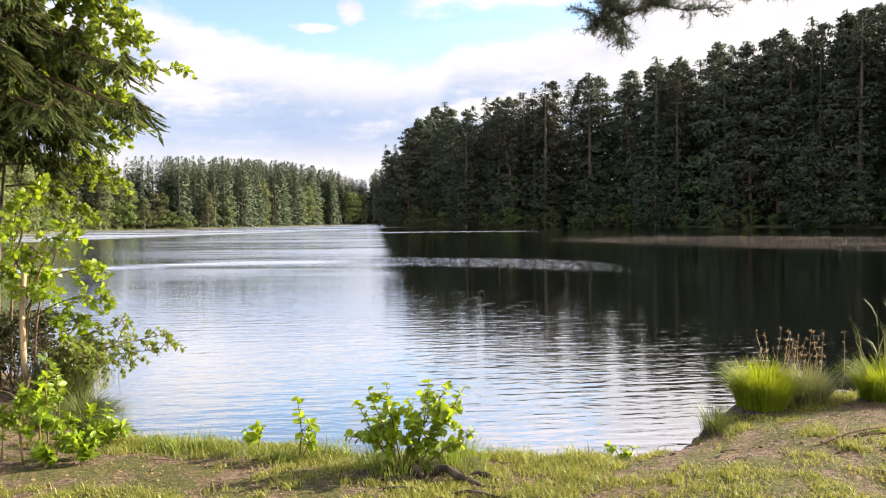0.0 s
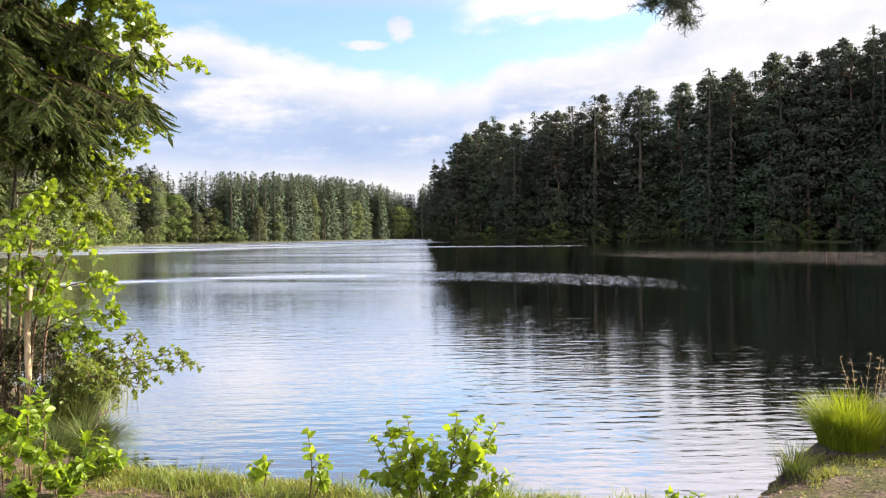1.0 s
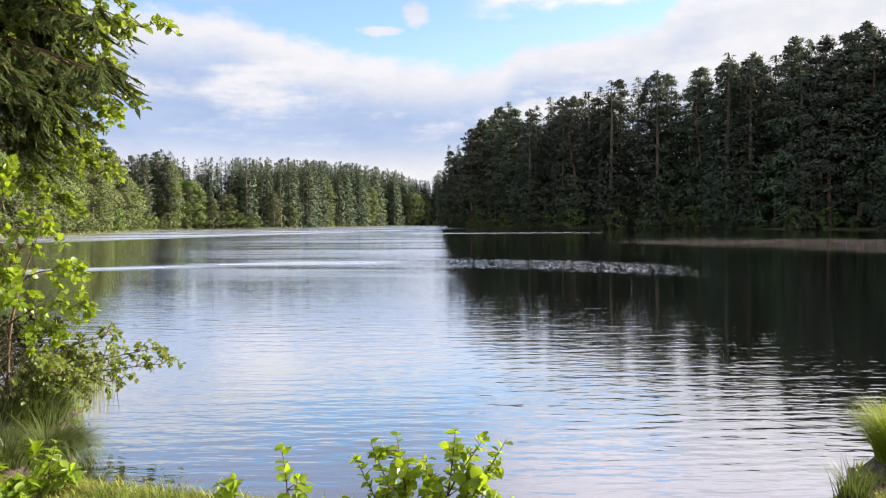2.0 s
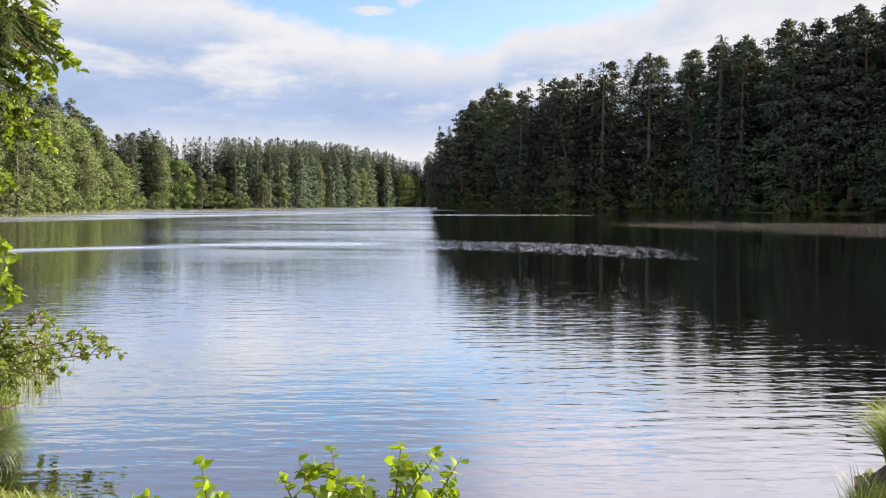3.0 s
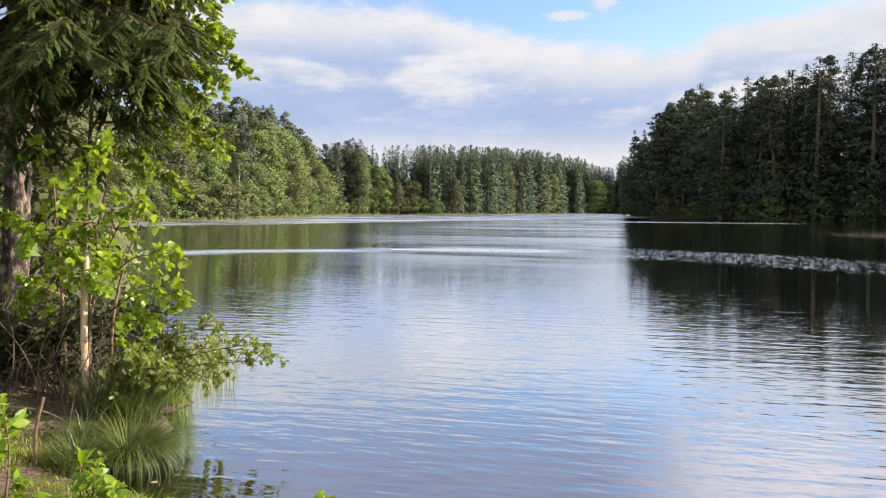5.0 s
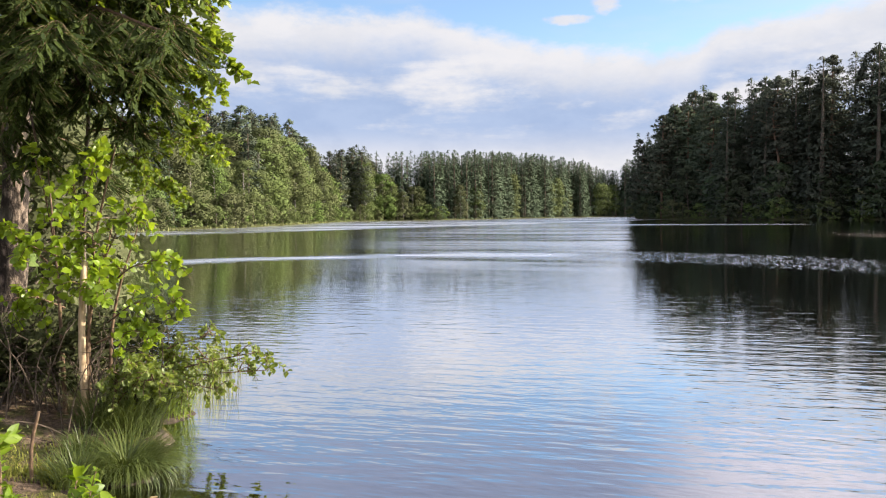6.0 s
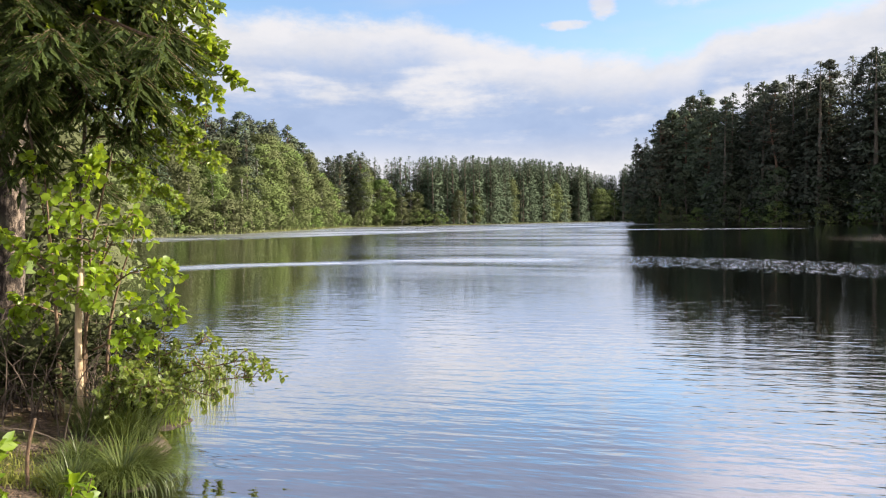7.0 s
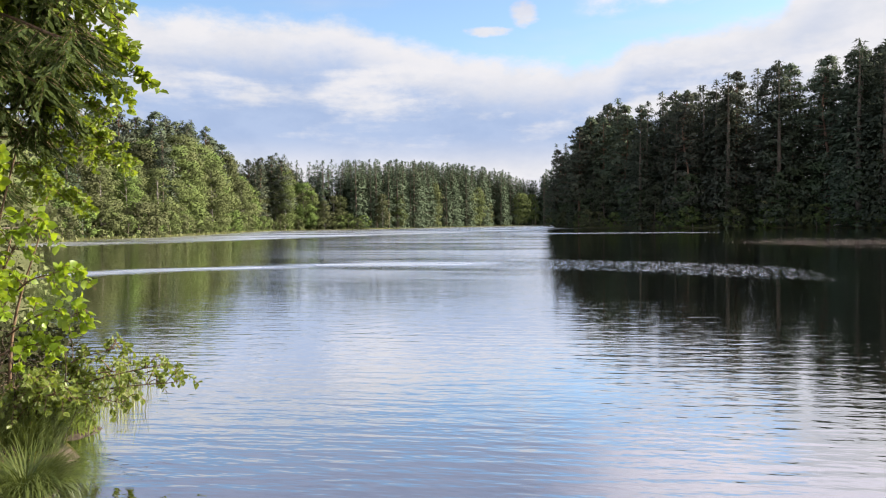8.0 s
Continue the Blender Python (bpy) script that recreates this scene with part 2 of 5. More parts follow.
def build_water(n):
    pos = n.add("ShaderNodeNewGeometry").outputs["Position"]
    xyz = n.add("ShaderNodeSeparateXYZ", (pos,))
    x, y = xyz.outputs[0], xyz.outputs[1]
    warp = n.noise(pos, 0.22, 2)
    # ripples: crests along x, a hand to a half metre long
    v1 = n.combine(n.math("MULTIPLY", x, 0.95), n.math("MULTIPLY_ADD", warp, 1.2, n.math("ADD", n.math("MULTIPLY", y, 4.6), n.math("MULTIPLY", x, -0.75))), 0.0)
    v2 = n.combine(n.math("MULTIPLY", x, 2.6), n.math("MULTIPLY", y, 6.5), 3.3)
    v3 = n.combine(n.math("MULTIPLY", x, 0.16), n.math("MULTIPLY", y, 0.8), 7.0)
    r1 = n.noise(v1, 1.35, 2, 0.45)
    r2 = n.noise(v2, 1.5, 2, 0.5)
    r3 = n.noise(v3, 1.0, 1)
    # water outside the lee of the wood, on the open side of a line from the landing to the wood's end
    open_side = n.smooth(n.math("ADD", x, n.math("MULTIPLY", y, 0.132)), 1.4, 0.3)
    still = n.math("MULTIPLY", n.smooth(y, 7.0, 26.0, 0.78, 0.20), n.smooth(warp, 0.3, 0.7, 0.75, 1.2))
    # breeze: lanes where the surface is ruffled, calm water between
    breeze = n.noise(n.combine(n.math("MULTIPLY", x, 0.03), n.math("MULTIPLY", y, 0.16), 2.0), 1.6, 4, 0.55)
    specks = n.noise(n.combine(n.math("MULTIPLY", x, 8.0), n.math("MULTIPLY", y, 1.3), 5.0), 1.3, 3, 0.7)
    flaw = n.noise(n.combine(n.math("MULTIPLY", x, 0.05), n.math("MULTIPLY", y, 0.28), 6.0), 1.4, 5, 0.6)
    sway = n.math("MULTIPLY_ADD", breeze, 5.0, -2.5)
    bow = n.math("MULTIPLY", n.math("POWER", n.math("ADD", x, 5.0), 2.0), 0.045)
    lane = n.math("ABSOLUTE", n.math("SUBTRACT", n.math("ADD", n.math("ADD", y, bow), sway), 31.0))
    stripe = n.math("MULTIPLY", n.math("MULTIPLY", n.smooth(lane, 3.6, 0.6), n.smooth(x, -2.5, -6.5)), n.smooth(flaw, 0.30, 0.55, 0.35, 0.9))
    cat = n.math("MULTIPLY", n.math("MULTIPLY", n.smooth(lane, 4.2, 1.8), n.math("MULTIPLY", n.smooth(x, -5.5, -3.0), n.smooth(x, 6.5, 3.0))), n.smooth(specks, 0.47, 0.62))
    off = n.math("SUBTRACT", n.math("MULTIPLY_ADD", y, 0.217, -54.7), n.math("MULTIPLY_ADD", sway, 1.6, x))     # beyond a slant line across the far water
    outer = n.math("MULTIPLY", n.smooth(off, -1.0, 5.0), n.smooth(breeze, 0.36, 0.56, 0.25, 0.9))
    thin = n.math("MULTIPLY", n.smooth(n.math("ABSOLUTE", n.math("SUBTRACT", n.math("ADD", y, sway), 110.0)), 7.0, 2.5), n.math("MULTIPLY", n.smooth(x, -26.0, -16.0), n.smooth(x, 12.0, 6.0)))
    ruffle = n.math("MAXIMUM", n.math("MAXIMUM", stripe, outer), n.math("MAXIMUM", n.math("MULTIPLY", thin, 0.8), n.math("MULTIPLY", n.math("MULTIPLY", n.smooth(y, 12.0, 30.0), open_side), 0.18)))
    height = n.math("MULTIPLY", n.math("ADD", n.math("MULTIPLY_ADD", r1, 0.0110, -0.0055), n.math("MULTIPLY_ADD", r3, 0.006, -0.003)), still)
    small = n.math("ADD", n.math("MULTIPLY", ruffle, 2.0), n.math("MULTIPLY", cat, 5.5))
    height = n.math("ADD", height, n.math("MULTIPLY", n.math("MULTIPLY_ADD", r2, 0.010, -0.005), n.math("MULTIPLY_ADD", still, 0.60, small)))
    bump = n.add("ShaderNodeBump", {"Strength": 0.8, "Distance": 1.0, "Height": height}).outputs[0]
    fres = n.add("ShaderNodeFresnel", {"IOR": 1.333, "Normal": bump}).outputs[0]
    fres = n.math("MULTIPLY_ADD", fres, 1.9, 0.30, clamp=True)
    airy = n.math("MULTIPLY", n.math("MULTIPLY", open_side, n.smooth(n.math("DIVIDE", x, n.math("MAXIMUM", y, 1.0)), -0.66, -0.30)), n.smooth(y, 9.0, 26.0))
    rough = n.math("MULTIPLY_ADD", airy, n.smooth(flaw, 0.36, 0.60, 0.07, 0.19), 0.03)
    rough = n.math("MAXIMUM", rough, n.math("MAXIMUM", n.math("MULTIPLY", ruffle, 0.32), n.math("MULTIPLY", cat, 0.20)))
    gloss = n.add("ShaderNodeBsdfGlossy", {"Color": rgb(0.95, 0.95, 0.95), "Roughness": rough, "Normal": bump}).outputs[0]
    clear = n.add("ShaderNodeBsdfTransparent", (rgb(0.38, 0.29, 0.19),)).outputs[0]
    water = n.add("ShaderNodeMixShader", (fres, clear, gloss)).outputs[0]
    # pale film of pollen and dust drifted together off the far shore
    f1 = n.math("MULTIPLY", n.math("SUBTRACT", x, n.math("MULTIPLY_ADD", y, 0.05, 20.0)), 1 / 17.0)
    f2 = n.math("MULTIPLY", n.math("SUBTRACT", y, n.math("MULTIPLY_ADD", x, -0.7, 68.0)), 1 / 19.0)
    fd = n.math("ADD", n.math("POWER", f1, 2.0), n.math("POWER", f2, 2.0))
    fn = n.noise(n.combine(n.math("MULTIPLY", x, 0.03), n.math("MULTIPLY", y, 0.12), 9.0), 2.0, 4, 0.6)
    film = n.math("MULTIPLY", n.smooth(fd, 1.2, 0.5), n.smooth(fn, 0.38, 0.62, 0.04, 0.40))
    dust = n.add("ShaderNodeBsdfDiffuse", (rgb(0.15, 0.125, 0.105), 0.9)).outputs[0]
    return n.add("ShaderNodeMixShader", (film, water, dust)).outputs[0]


M["water"] = material("water", build_water)

# ---------------------------------------------------------------- geometry helpers


class Geo:
    """Gathers points and faces of one mesh."""

    def __init__(self):
        self.v, self.f, self.n, self.facing = [], [], 0, []

    def put(self, v, f, facing=None):
        v = np.asarray(v, float).reshape(-1, 3)
        f = np.asarray(f, int)
        if facing is not None:
            self.facing.append(np.asarray(facing, float).reshape(-1, 3))
        self.v.append(v)
        self.f.append(f + self.n)
        self.n += len(v)

    def mesh(self, name, mat, smooth=False):
        me = bpy.data.meshes.new(name)
        v = np.concatenate(self.v)
        counts = np.concatenate([np.full(len(f), f.shape[1]) for f in self.f])
        loops = np.concatenate([f.ravel() for f in self.f])
        me.vertices.add(len(v))
        me.vertices.foreach_set("co", v.ravel())
        me.loops.add(len(loops))
        me.loops.foreach_set("vertex_index", loops)
        me.polygons.add(len(counts))
        me.polygons.foreach_set("loop_start", np.concatenate(([0], np.cumsum(counts)[:-1])))
        me.update(calc_edges=True)
        me.validate()
        me.polygons.foreach_set("use_smooth", np.full(len(me.polygons), smooth))
        me.materials.append(mat)
        if self.facing:
            me.normals_split_custom_set_from_vertices(np.concatenate(self.facing).tolist())
        return me


def part(name, geo, mat, parent=None, label="", smooth=False):
    ob = new(name, geo if isinstance(geo, bpy.types.Mesh) else geo.mesh(name, mat, smooth))
    ob.parent = parent
    return tagged(ob, label)


def unit(a):
    a = np.asarray(a, float)
    return a / np.maximum(np.linalg.norm(a, axis=-1, keepdims=True), 1e-9)


def tube(geo, pts, radii, sides=7, rough=0.0, rng=None):
    """A closed tapered tube along a polyline."""
    pts = np.asarray(pts, float)
    radii = np.broadcast_to(np.asarray(radii, float), (len(pts),))
    tan = unit(np.gradient(pts, axis=0))
    side = unit(np.cross(tan, (0.31, 0.17, 0.93)))
    up = np.cross(side, tan)
    a = np.arange(sides) / sides * 2 * np.pi
    r = radii[:, None] * np.ones((1, sides))
    if rough and rng is not None:
        r = r * (1 + rough * rng.standard_normal(r.shape))
    ring = pts[:, None] + r[..., None] * (np.cos(a)[None, :, None] * side[:, None] + np.sin(a)[None, :, None] * up[:, None])
    k = len(pts)
    i, j = np.meshgrid(np.arange(k - 1), np.arange(sides), indexing="ij")
    q = np.stack([i * sides + j, i * sides + (j + 1) % sides, (i + 1) * sides + (j + 1) % sides, (i + 1) * sides + j], -1).reshape(-1, 4)
    v = np.concatenate([ring.reshape(-1, 3), pts[:1], pts[-1:]])
    geo.put(v, q)
    c0, c1 = k * sides, k * sides + 1
    j = np.arange(sides)
    caps = np.concatenate([np.stack([(j + 1) % sides, j, np.full(sides, c0)], -1), np.stack([(k - 1) * sides + j, (k - 1) * sides + (j + 1) % sides, np.full(sides, c1)], -1)])
    geo.f.append(caps + geo.n - len(v))


def cards(geo, p, along, across, length, width):
    """Small pointed blades: one four-cornered leaf at each p."""
    p, along, across = np.asarray(p), unit(along), np.asarray(across)
    across = unit(across - along * np.sum(across * along, -1, keepdims=True))
    L, W = np.asarray(length)[..., None], np.asarray(width)[..., None]
    n = len(p)
    mid = p + along * L * 0.45
    v = np.stack([p, mid - across * W * 0.5, p + along * L, mid + across * W * 0.5], 1)
    geo.put(v.reshape(-1, 3), np.arange(n * 4).reshape(n, 4))


def needles(geo, p, along, length, width, across):
    """Slim three-cornered needles."""
    p, along = np.asarray(p), unit(along)
    w = unit(np.cross(along, across)) * np.asarray(width)[..., None] * 0.5
    n = len(p)
    v = np.stack([p - w, p + w, p + along * np.asarray(length)[..., None]], 1)
    geo.put(v.reshape(-1, 3), np.arange(n * 3).reshape(n, 3))


def blades(geo, p, out, length, width, droop, segs=4, up=1.0):
    """Arching grass blades that taper to a point."""
    p = np.asarray(p, float)
    n = len(p)
    out = unit(out)
    L, W, D = (np.broadcast_to(np.asarray(a, float), (n,)) for a in (length, width, droop))
    side = unit(np.stack([-out[:, 1], out[:, 0], np.zeros(n)], -1))
    rows = []
    pos, ang = p.copy(), np.full(n, np.pi / 2 * up)
    for k in range(segs + 1):
        t = k / segs
        w = (W * (1 - t ** 1.6) * 0.5 + 0.0004)[:, None]
        rows += [pos - side * w, pos + side * w]
        ang = ang - D / segs * (0.5 + t)
        pos = pos + (out * np.cos(ang)[:, None] + np.array((0, 0, 1.0)) * np.sin(ang)[:, None]) * (L / segs)[:, None]
    v = np.stack(rows, 1)
    m = 2 * (segs + 1)
    base = np.arange(n)[:, None, None] * m
    k = np.arange(segs)[None, :, None] * 2
    geo.put(v.reshape(-1, 3), (base + k + np.array([0, 1, 3, 2])[None, None, :]).reshape(-1, 4))


def curve(*pts, n=10):
    """A smooth line through a few points."""
    pts = np.asarray(pts, float)
    ext = np.concatenate([[2 * pts[0] - pts[1]], pts, [2 * pts[-1] - pts[-2]]])
    out = []
    for i in range(1, len(ext) - 2):
        a, b, c, d = ext[i - 1:i + 3]
        for t in np.arange(n) / n:
            out.append(0.5 * (2 * b + (c - a) * t + (2 * a - 5 * b + 4 * c - d) * t * t + (3 * b - a - 3 * c + d) * t ** 3))
    out.append(pts[-1])
    return np.array(out)


def leaf_mesh(name, mat, length=0.08, width=0.05, fold=0.18, curl=0.25):
    """An ovate leaf with a folded midrib; base at the origin, tip along +y."""
    g = Geo()
    y = np.array([-0.0, 0.28, 0.68, 1.0])
    z = -curl * y * y
    w = np.array([0, 0.5, 0.42, 0])
    v = [(0, 0, 0), (0, y[1], z[1]), (0, y[2], z[2]), (0, 1, z[3]), (-w[1], y[1] + 0.04, z[1] + fold * 0.5), (-w[2], y[2], z[2] + fold * 0.45), (w[1], y[1] + 0.04, z[1] + fold * 0.5), (w[2], y[2], z[2] + fold * 0.45)]
    v = np.array(v) * (width, length, length)
    g.put(v, [(0, 1, 4), (2, 3, 5), (0, 6, 1), (2, 7, 3)])
    g.f.append(np.array([(1, 2, 5, 4), (1, 6, 7, 2)]))
    return g.mesh(name, mat, True)


def leaf_cards(geo, p, along, normal, length, width, fold=0.15):
    """Many ovate leaves joined: six corners each, folded on the midrib."""
    p, along = np.asarray(p), unit(along)
    side = unit(np.cross(along, normal))
    nrm = np.cross(side, along)
    L, W = np.asarray(length)[:, None], np.asarray(width)[:, None]
    a, b = p + along * L * 0.3, p + along * L * 0.7
    lift = nrm * W * fold
    v = np.stack([p, a - side * W * 0.48 + lift, b - side * W * 0.4 + lift, p + along * L - nrm * L * 0.1, b + side * W * 0.4 + lift, a + side * W * 0.48 + lift], 1)
    i = np.arange(len(p))[:, None] * 6
    geo.put(v.reshape(-1, 3), np.concatenate([i + np.array([[0, 1, 2, 3]]), i + np.array([[0, 3, 4, 5]])]))


def frame_matrix(p, along, normal, scale=1.0):
    y = Vector(along).normalized()
    x = y.cross(Vector(normal)).normalized()
    z = x.cross(y)
    m = Matrix((x, y, z)).transposed().to_4x4()
    return Matrix.Translation(p) @ m @ Matrix.Scale(scale, 4)


# ---------------------------------------------------------------- the lie of the land
SHORE = np.array([(15, 9), (8, 8.2), (4.2, 7.2), (2.9, 6.75), (2.2, 6.5), (1.95, 6.0), (1.6, 5.45), (1.05, 5.2), (0.2, 5.2), (-0.6, 5.2), (-1.2, 5.45), (-1.75, 5.42), (-2.3, 5.6), (-2.8, 5.62), (-3.15, 5.85), (-3.0, 6.25), (-3.5, 6.9), (-4.4, 7.7), (-5.8, 8.8), (-8, 10.2), (-14, 13), (-30, 19), (-52, 32), (-62, 50), (-60, 62), (-61.5, 70), (-66, 79), (-67, 96), (-78, 126), (-93, 165), (-101, 193), (-100, 212), (-84, 226), (-81, 260), (-80, 300), (-74, 350), (-60, 385), (-20, 400), (-8, 330), (-18, 260), (-29, 226), (-14.5, 198), (7, 175), (30, 163), (41, 140), (51, 126), (57, 106), (68, 80), (66, 45), (45, 18), (25, 10)], float)


def from_shore(x, y):
    """Metres from the waterline: above zero on land. Also the nearest stretch of shore."""
    p = np.stack([np.ravel(x), np.ravel(y)], -1).astype(float)
    best, which, inside = np.full(len(p), 1e9), np.zeros(len(p), int), np.zeros(len(p), bool)
    for i in range(len(SHORE)):
        a, b = SHORE[i], SHORE[(i + 1) % len(SHORE)]
        ab = b - a
        t = np.clip(((p - a) @ ab) / (ab @ ab), 0, 1)
        d = np.linalg.norm(p - a - t[:, None] * ab, axis=1)
        near = d < best
        best, which = np.where(near, d, best), np.where(near, i, which)
        cross = (a[1] > p[:, 1]) != (b[1] > p[:, 1])
        xs = a[0] + (p[:, 1] - a[1]) / (b[1] - a[1] if b[1] != a[1] else 1e-9) * ab[0]
        inside ^= cross & (p[:, 0] < xs)
    return np.where(inside, -best, best).reshape(np.shape(x)), which.reshape(np.shape(x))


def step(v, a, b):
    t = np.clip((v - a) / (b - a), 0, 1)
    return t * t * (3 - 2 * t)


def bumps(x, y, size, seed=0.0):
    return np.sin(x / size + 1.3 + seed) * np.sin(y / size * 1.13 + 0.7 * np.sin(x / size * 0.6 + seed)) + 0.5 * np.sin(x / size * 2.3 - y / size * 1.7 + seed * 2)


def land_height(x, y):
    x, y = np.asarray(x, float), np.asarray(y, float)
    d, _ = from_shore(x, y)
    r = np.hypot(x, y - 4)
    d = d + bumps(x, y, 0.21) * 0.035 * step(30 - r, 0, 20) + bumps(x, y, 6.0) * 0.8 * step(r, 30, 60)
    bank = 0.17 * (1 - np.exp(-np.maximum(d, 0) / 0.35)) + 0.012 * np.clip(d, 0, 12)
    bank = bank + 0.12 * step(-x, 3.2, 4.6) * step(d, 0.2, 1.0)
    hill = np.where(y > 60, 8 + 6 * step(x, -45, 20), 3.0) * step(d, 3, 75) + 22 * step(d, 120, 900)
    rough = bumps(x, y, 0.33, 2.0) * 0.012 + bumps(x, y, 0.12, 4.0) * 0.006 + bumps(x, y, 1.3, 1.0) * 0.02
    land = bank + hill + rough * step(d, 0.05, 0.5) + bumps(x, y, 11.0) * 0.35 * step(d, 6, 30)
    bed = -0.16 * np.maximum(-d, 0) - 0.02 * np.maximum(-d, 0) ** 2
    return np.where(d > 0, land, np.maximum(bed, -3.0))


def ground_at(x, y):
    return float(land_height(np.array([x]), np.array([y]))[0])


def build_ground_sheet():
    k = 340
    u = np.linspace(-1, 1, k)
    s = np.sinh(8.0 * u) / np.sinh(8.0) * 1800
    x, y = np.meshgrid(s, s + 5.0, indexing="ij")
    z = land_height(x, y)
    i, j = np.meshgrid(np.arange(k - 1), np.arange(k - 1), indexing="ij")
    q = np.stack([i * k + j, (i + 1) * k + j, (i + 1) * k + j + 1, i * k + j + 1], -1).reshape(-1, 4)
    g = Geo()
    g.put(np.stack([x, y, z], -1), q)
    tagged(part("ground", g, M["ground"], smooth=True), "trodden sandy soil with grass running down to the lake", "ground", kind="structure")


build_ground_sheet()
g = Geo()
g.put([(-130, 4.5, 0), (90, 4.5, 0), (90, 420, 0), (-130, 420, 0)], [(0, 1, 2, 3)])
tagged(part("water", g, M["water"]), "calm dark forest lake with fine wind ripples", "lake", kind="structure")

# ---------------------------------------------------------------- forest trees


def spruce_wood(rng, h):
    lean = rng.normal(0, 0.006, 2) * h
    g = Geo()
    tube(g, [(0, 0, -0.6), (lean[0] * 0.3, lean[1] * 0.3, h * 0.4), (lean[0], lean[1], h * 0.985)], [h * 0.014, h * 0.010, 0.02], 6)
    return g, lean


def shards(geo, p, along, across, length, width, facing=None):
    """Three-cornered sprays of needles or leaves: broad at p, pointed away from it, shaded as one with the clump they cover."""
    p, along = np.asarray(p), unit(along)
    across = unit(across - along * np.sum(across * along, -1, keepdims=True)) * np.asarray(width)[..., None] * 0.5
    n = len(p)
    if facing is None:
        v = np.stack([p - across, p + across, p + along * np.asarray(length)[..., None]], 1)
        geo.put(v.reshape(-1, 3), np.arange(n * 3).reshape(n, 3))
        return
    facing = unit(facing)
    turn = np.where(np.sum(np.cross(across, along) * facing, -1) < 0, -1.0, 1.0)[:, None]
    v = np.stack([p - across * turn, p + across * turn, p + along * np.asarray(length)[..., None]], 1)
    geo.put(v.reshape(-1, 3), np.arange(n * 3).reshape(n, 3), np.repeat(facing, 3, axis=0))


def spruce_boughs(rng, h, lean, levels, reach, size, taper, dense=7.0):
    """Whorls of drooping boughs shingled with sprays, widest low down, ending in a thin leader."""
    g = Geo()
    P, A, C, L, W, N = [], [], [], [], [], []
    for z0 in (0.04 + 0.94 * np.linspace(0, 1, levels) ** 0.9) * h:
        for b in range(rng.integers(5, 9)):
            a = rng.uniform(0, 2 * np.pi)
            z = float(np.clip(z0 + rng.normal(0, 0.45) * h / levels, 0.03 * h, 0.985 * h))
            t = z / h
            small = 0.45 + 0.55 * min(1.0, (1 - t) * 2.2)
            reach_b = (reach * h * (1 - t) ** taper * (0.8 + 0.2 * step(t, 0.05, 0.3)) + 0.22) * rng.uniform(0.66, 1.12)
            n = max(3, int(reach_b / (size * small) * dense))
            s = rng.uniform(0.1, 1, n) ** 0.6
            spread = rng.normal(0, 0.34, n)
            out = np.stack([np.cos(a + spread), np.sin(a + spread), np.zeros(n)], -1)
            p = out * (s * reach_b)[:, None] + (0, 0, z) + np.stack([np.zeros(n), np.zeros(n), (0.16 * s - 0.42 * s * s) * reach_b], -1)
            p += lean[0] * t * np.array((1, 0, 0)) + lean[1] * t * np.array((0, 1, 0)) + rng.normal(0, 0.09 * small, (n, 3))
            d = out * 0.9 + rng.normal(0, 0.42, (n, 3)) + np.stack([np.zeros(n), np.zeros(n), -0.15 - 0.35 * s], -1)
            P.append(p); A.append(d); C.append(np.cross(d, (0, 0, 1.0)) + rng.normal(0, 0.35, (n, 3)))
            N.append(out * (0.35 + 0.9 * s[:, None]) + np.array((0, 0, 0.75)) + np.array((-math.sin(a), math.cos(a), 0)) * spread[:, None] * 1.2 + rng.normal(0, 0.08, (n, 3)))
            L.append(size * rng.uniform(0.6, 1.2, n) * small); W.append(size * rng.uniform(0.32, 0.6, n) * small)
    tip = np.array([(lean[0], lean[1], h * 0.95)] * 3)
    P.append(tip); A.append(np.array([(0.1, 0, 1), (-0.1, 0.1, 1), (0, -0.1, 1)])); C.append(np.array([(0, 1, 0), (1, 0, 0), (1, 1, 0.0)])); L.append(np.full(3, 0.045 * h)); W.append(np.full(3, 0.34))
    N.append(np.array([(0.5, 0, 1), (-0.5, 0.5, 1), (0, -0.5, 1)]))
    shards(g, *(np.concatenate(q) for q in (P, A, C, L, W, N)))
    return g


def spruce_tree(h, seed, levels=31, reach=0.15, size=0.52, taper=0.7):
    """A conifer with boughs down to the ground."""
    rng = np.random.default_rng(seed)
    tree = new("spruce_tree")
    wood, lean = spruce_wood(rng, h)
    part("trunk", wood, M["grey_bark"], tree, smooth=True)
    part("crown", spruce_boughs(rng, h, lean, levels, reach, size, taper, 5.2), M["spruce_crown"], tree)
    return tagged(tree, "dark green spruce with drooping boughs in the lakeside forest", "tree", "forest spruces")


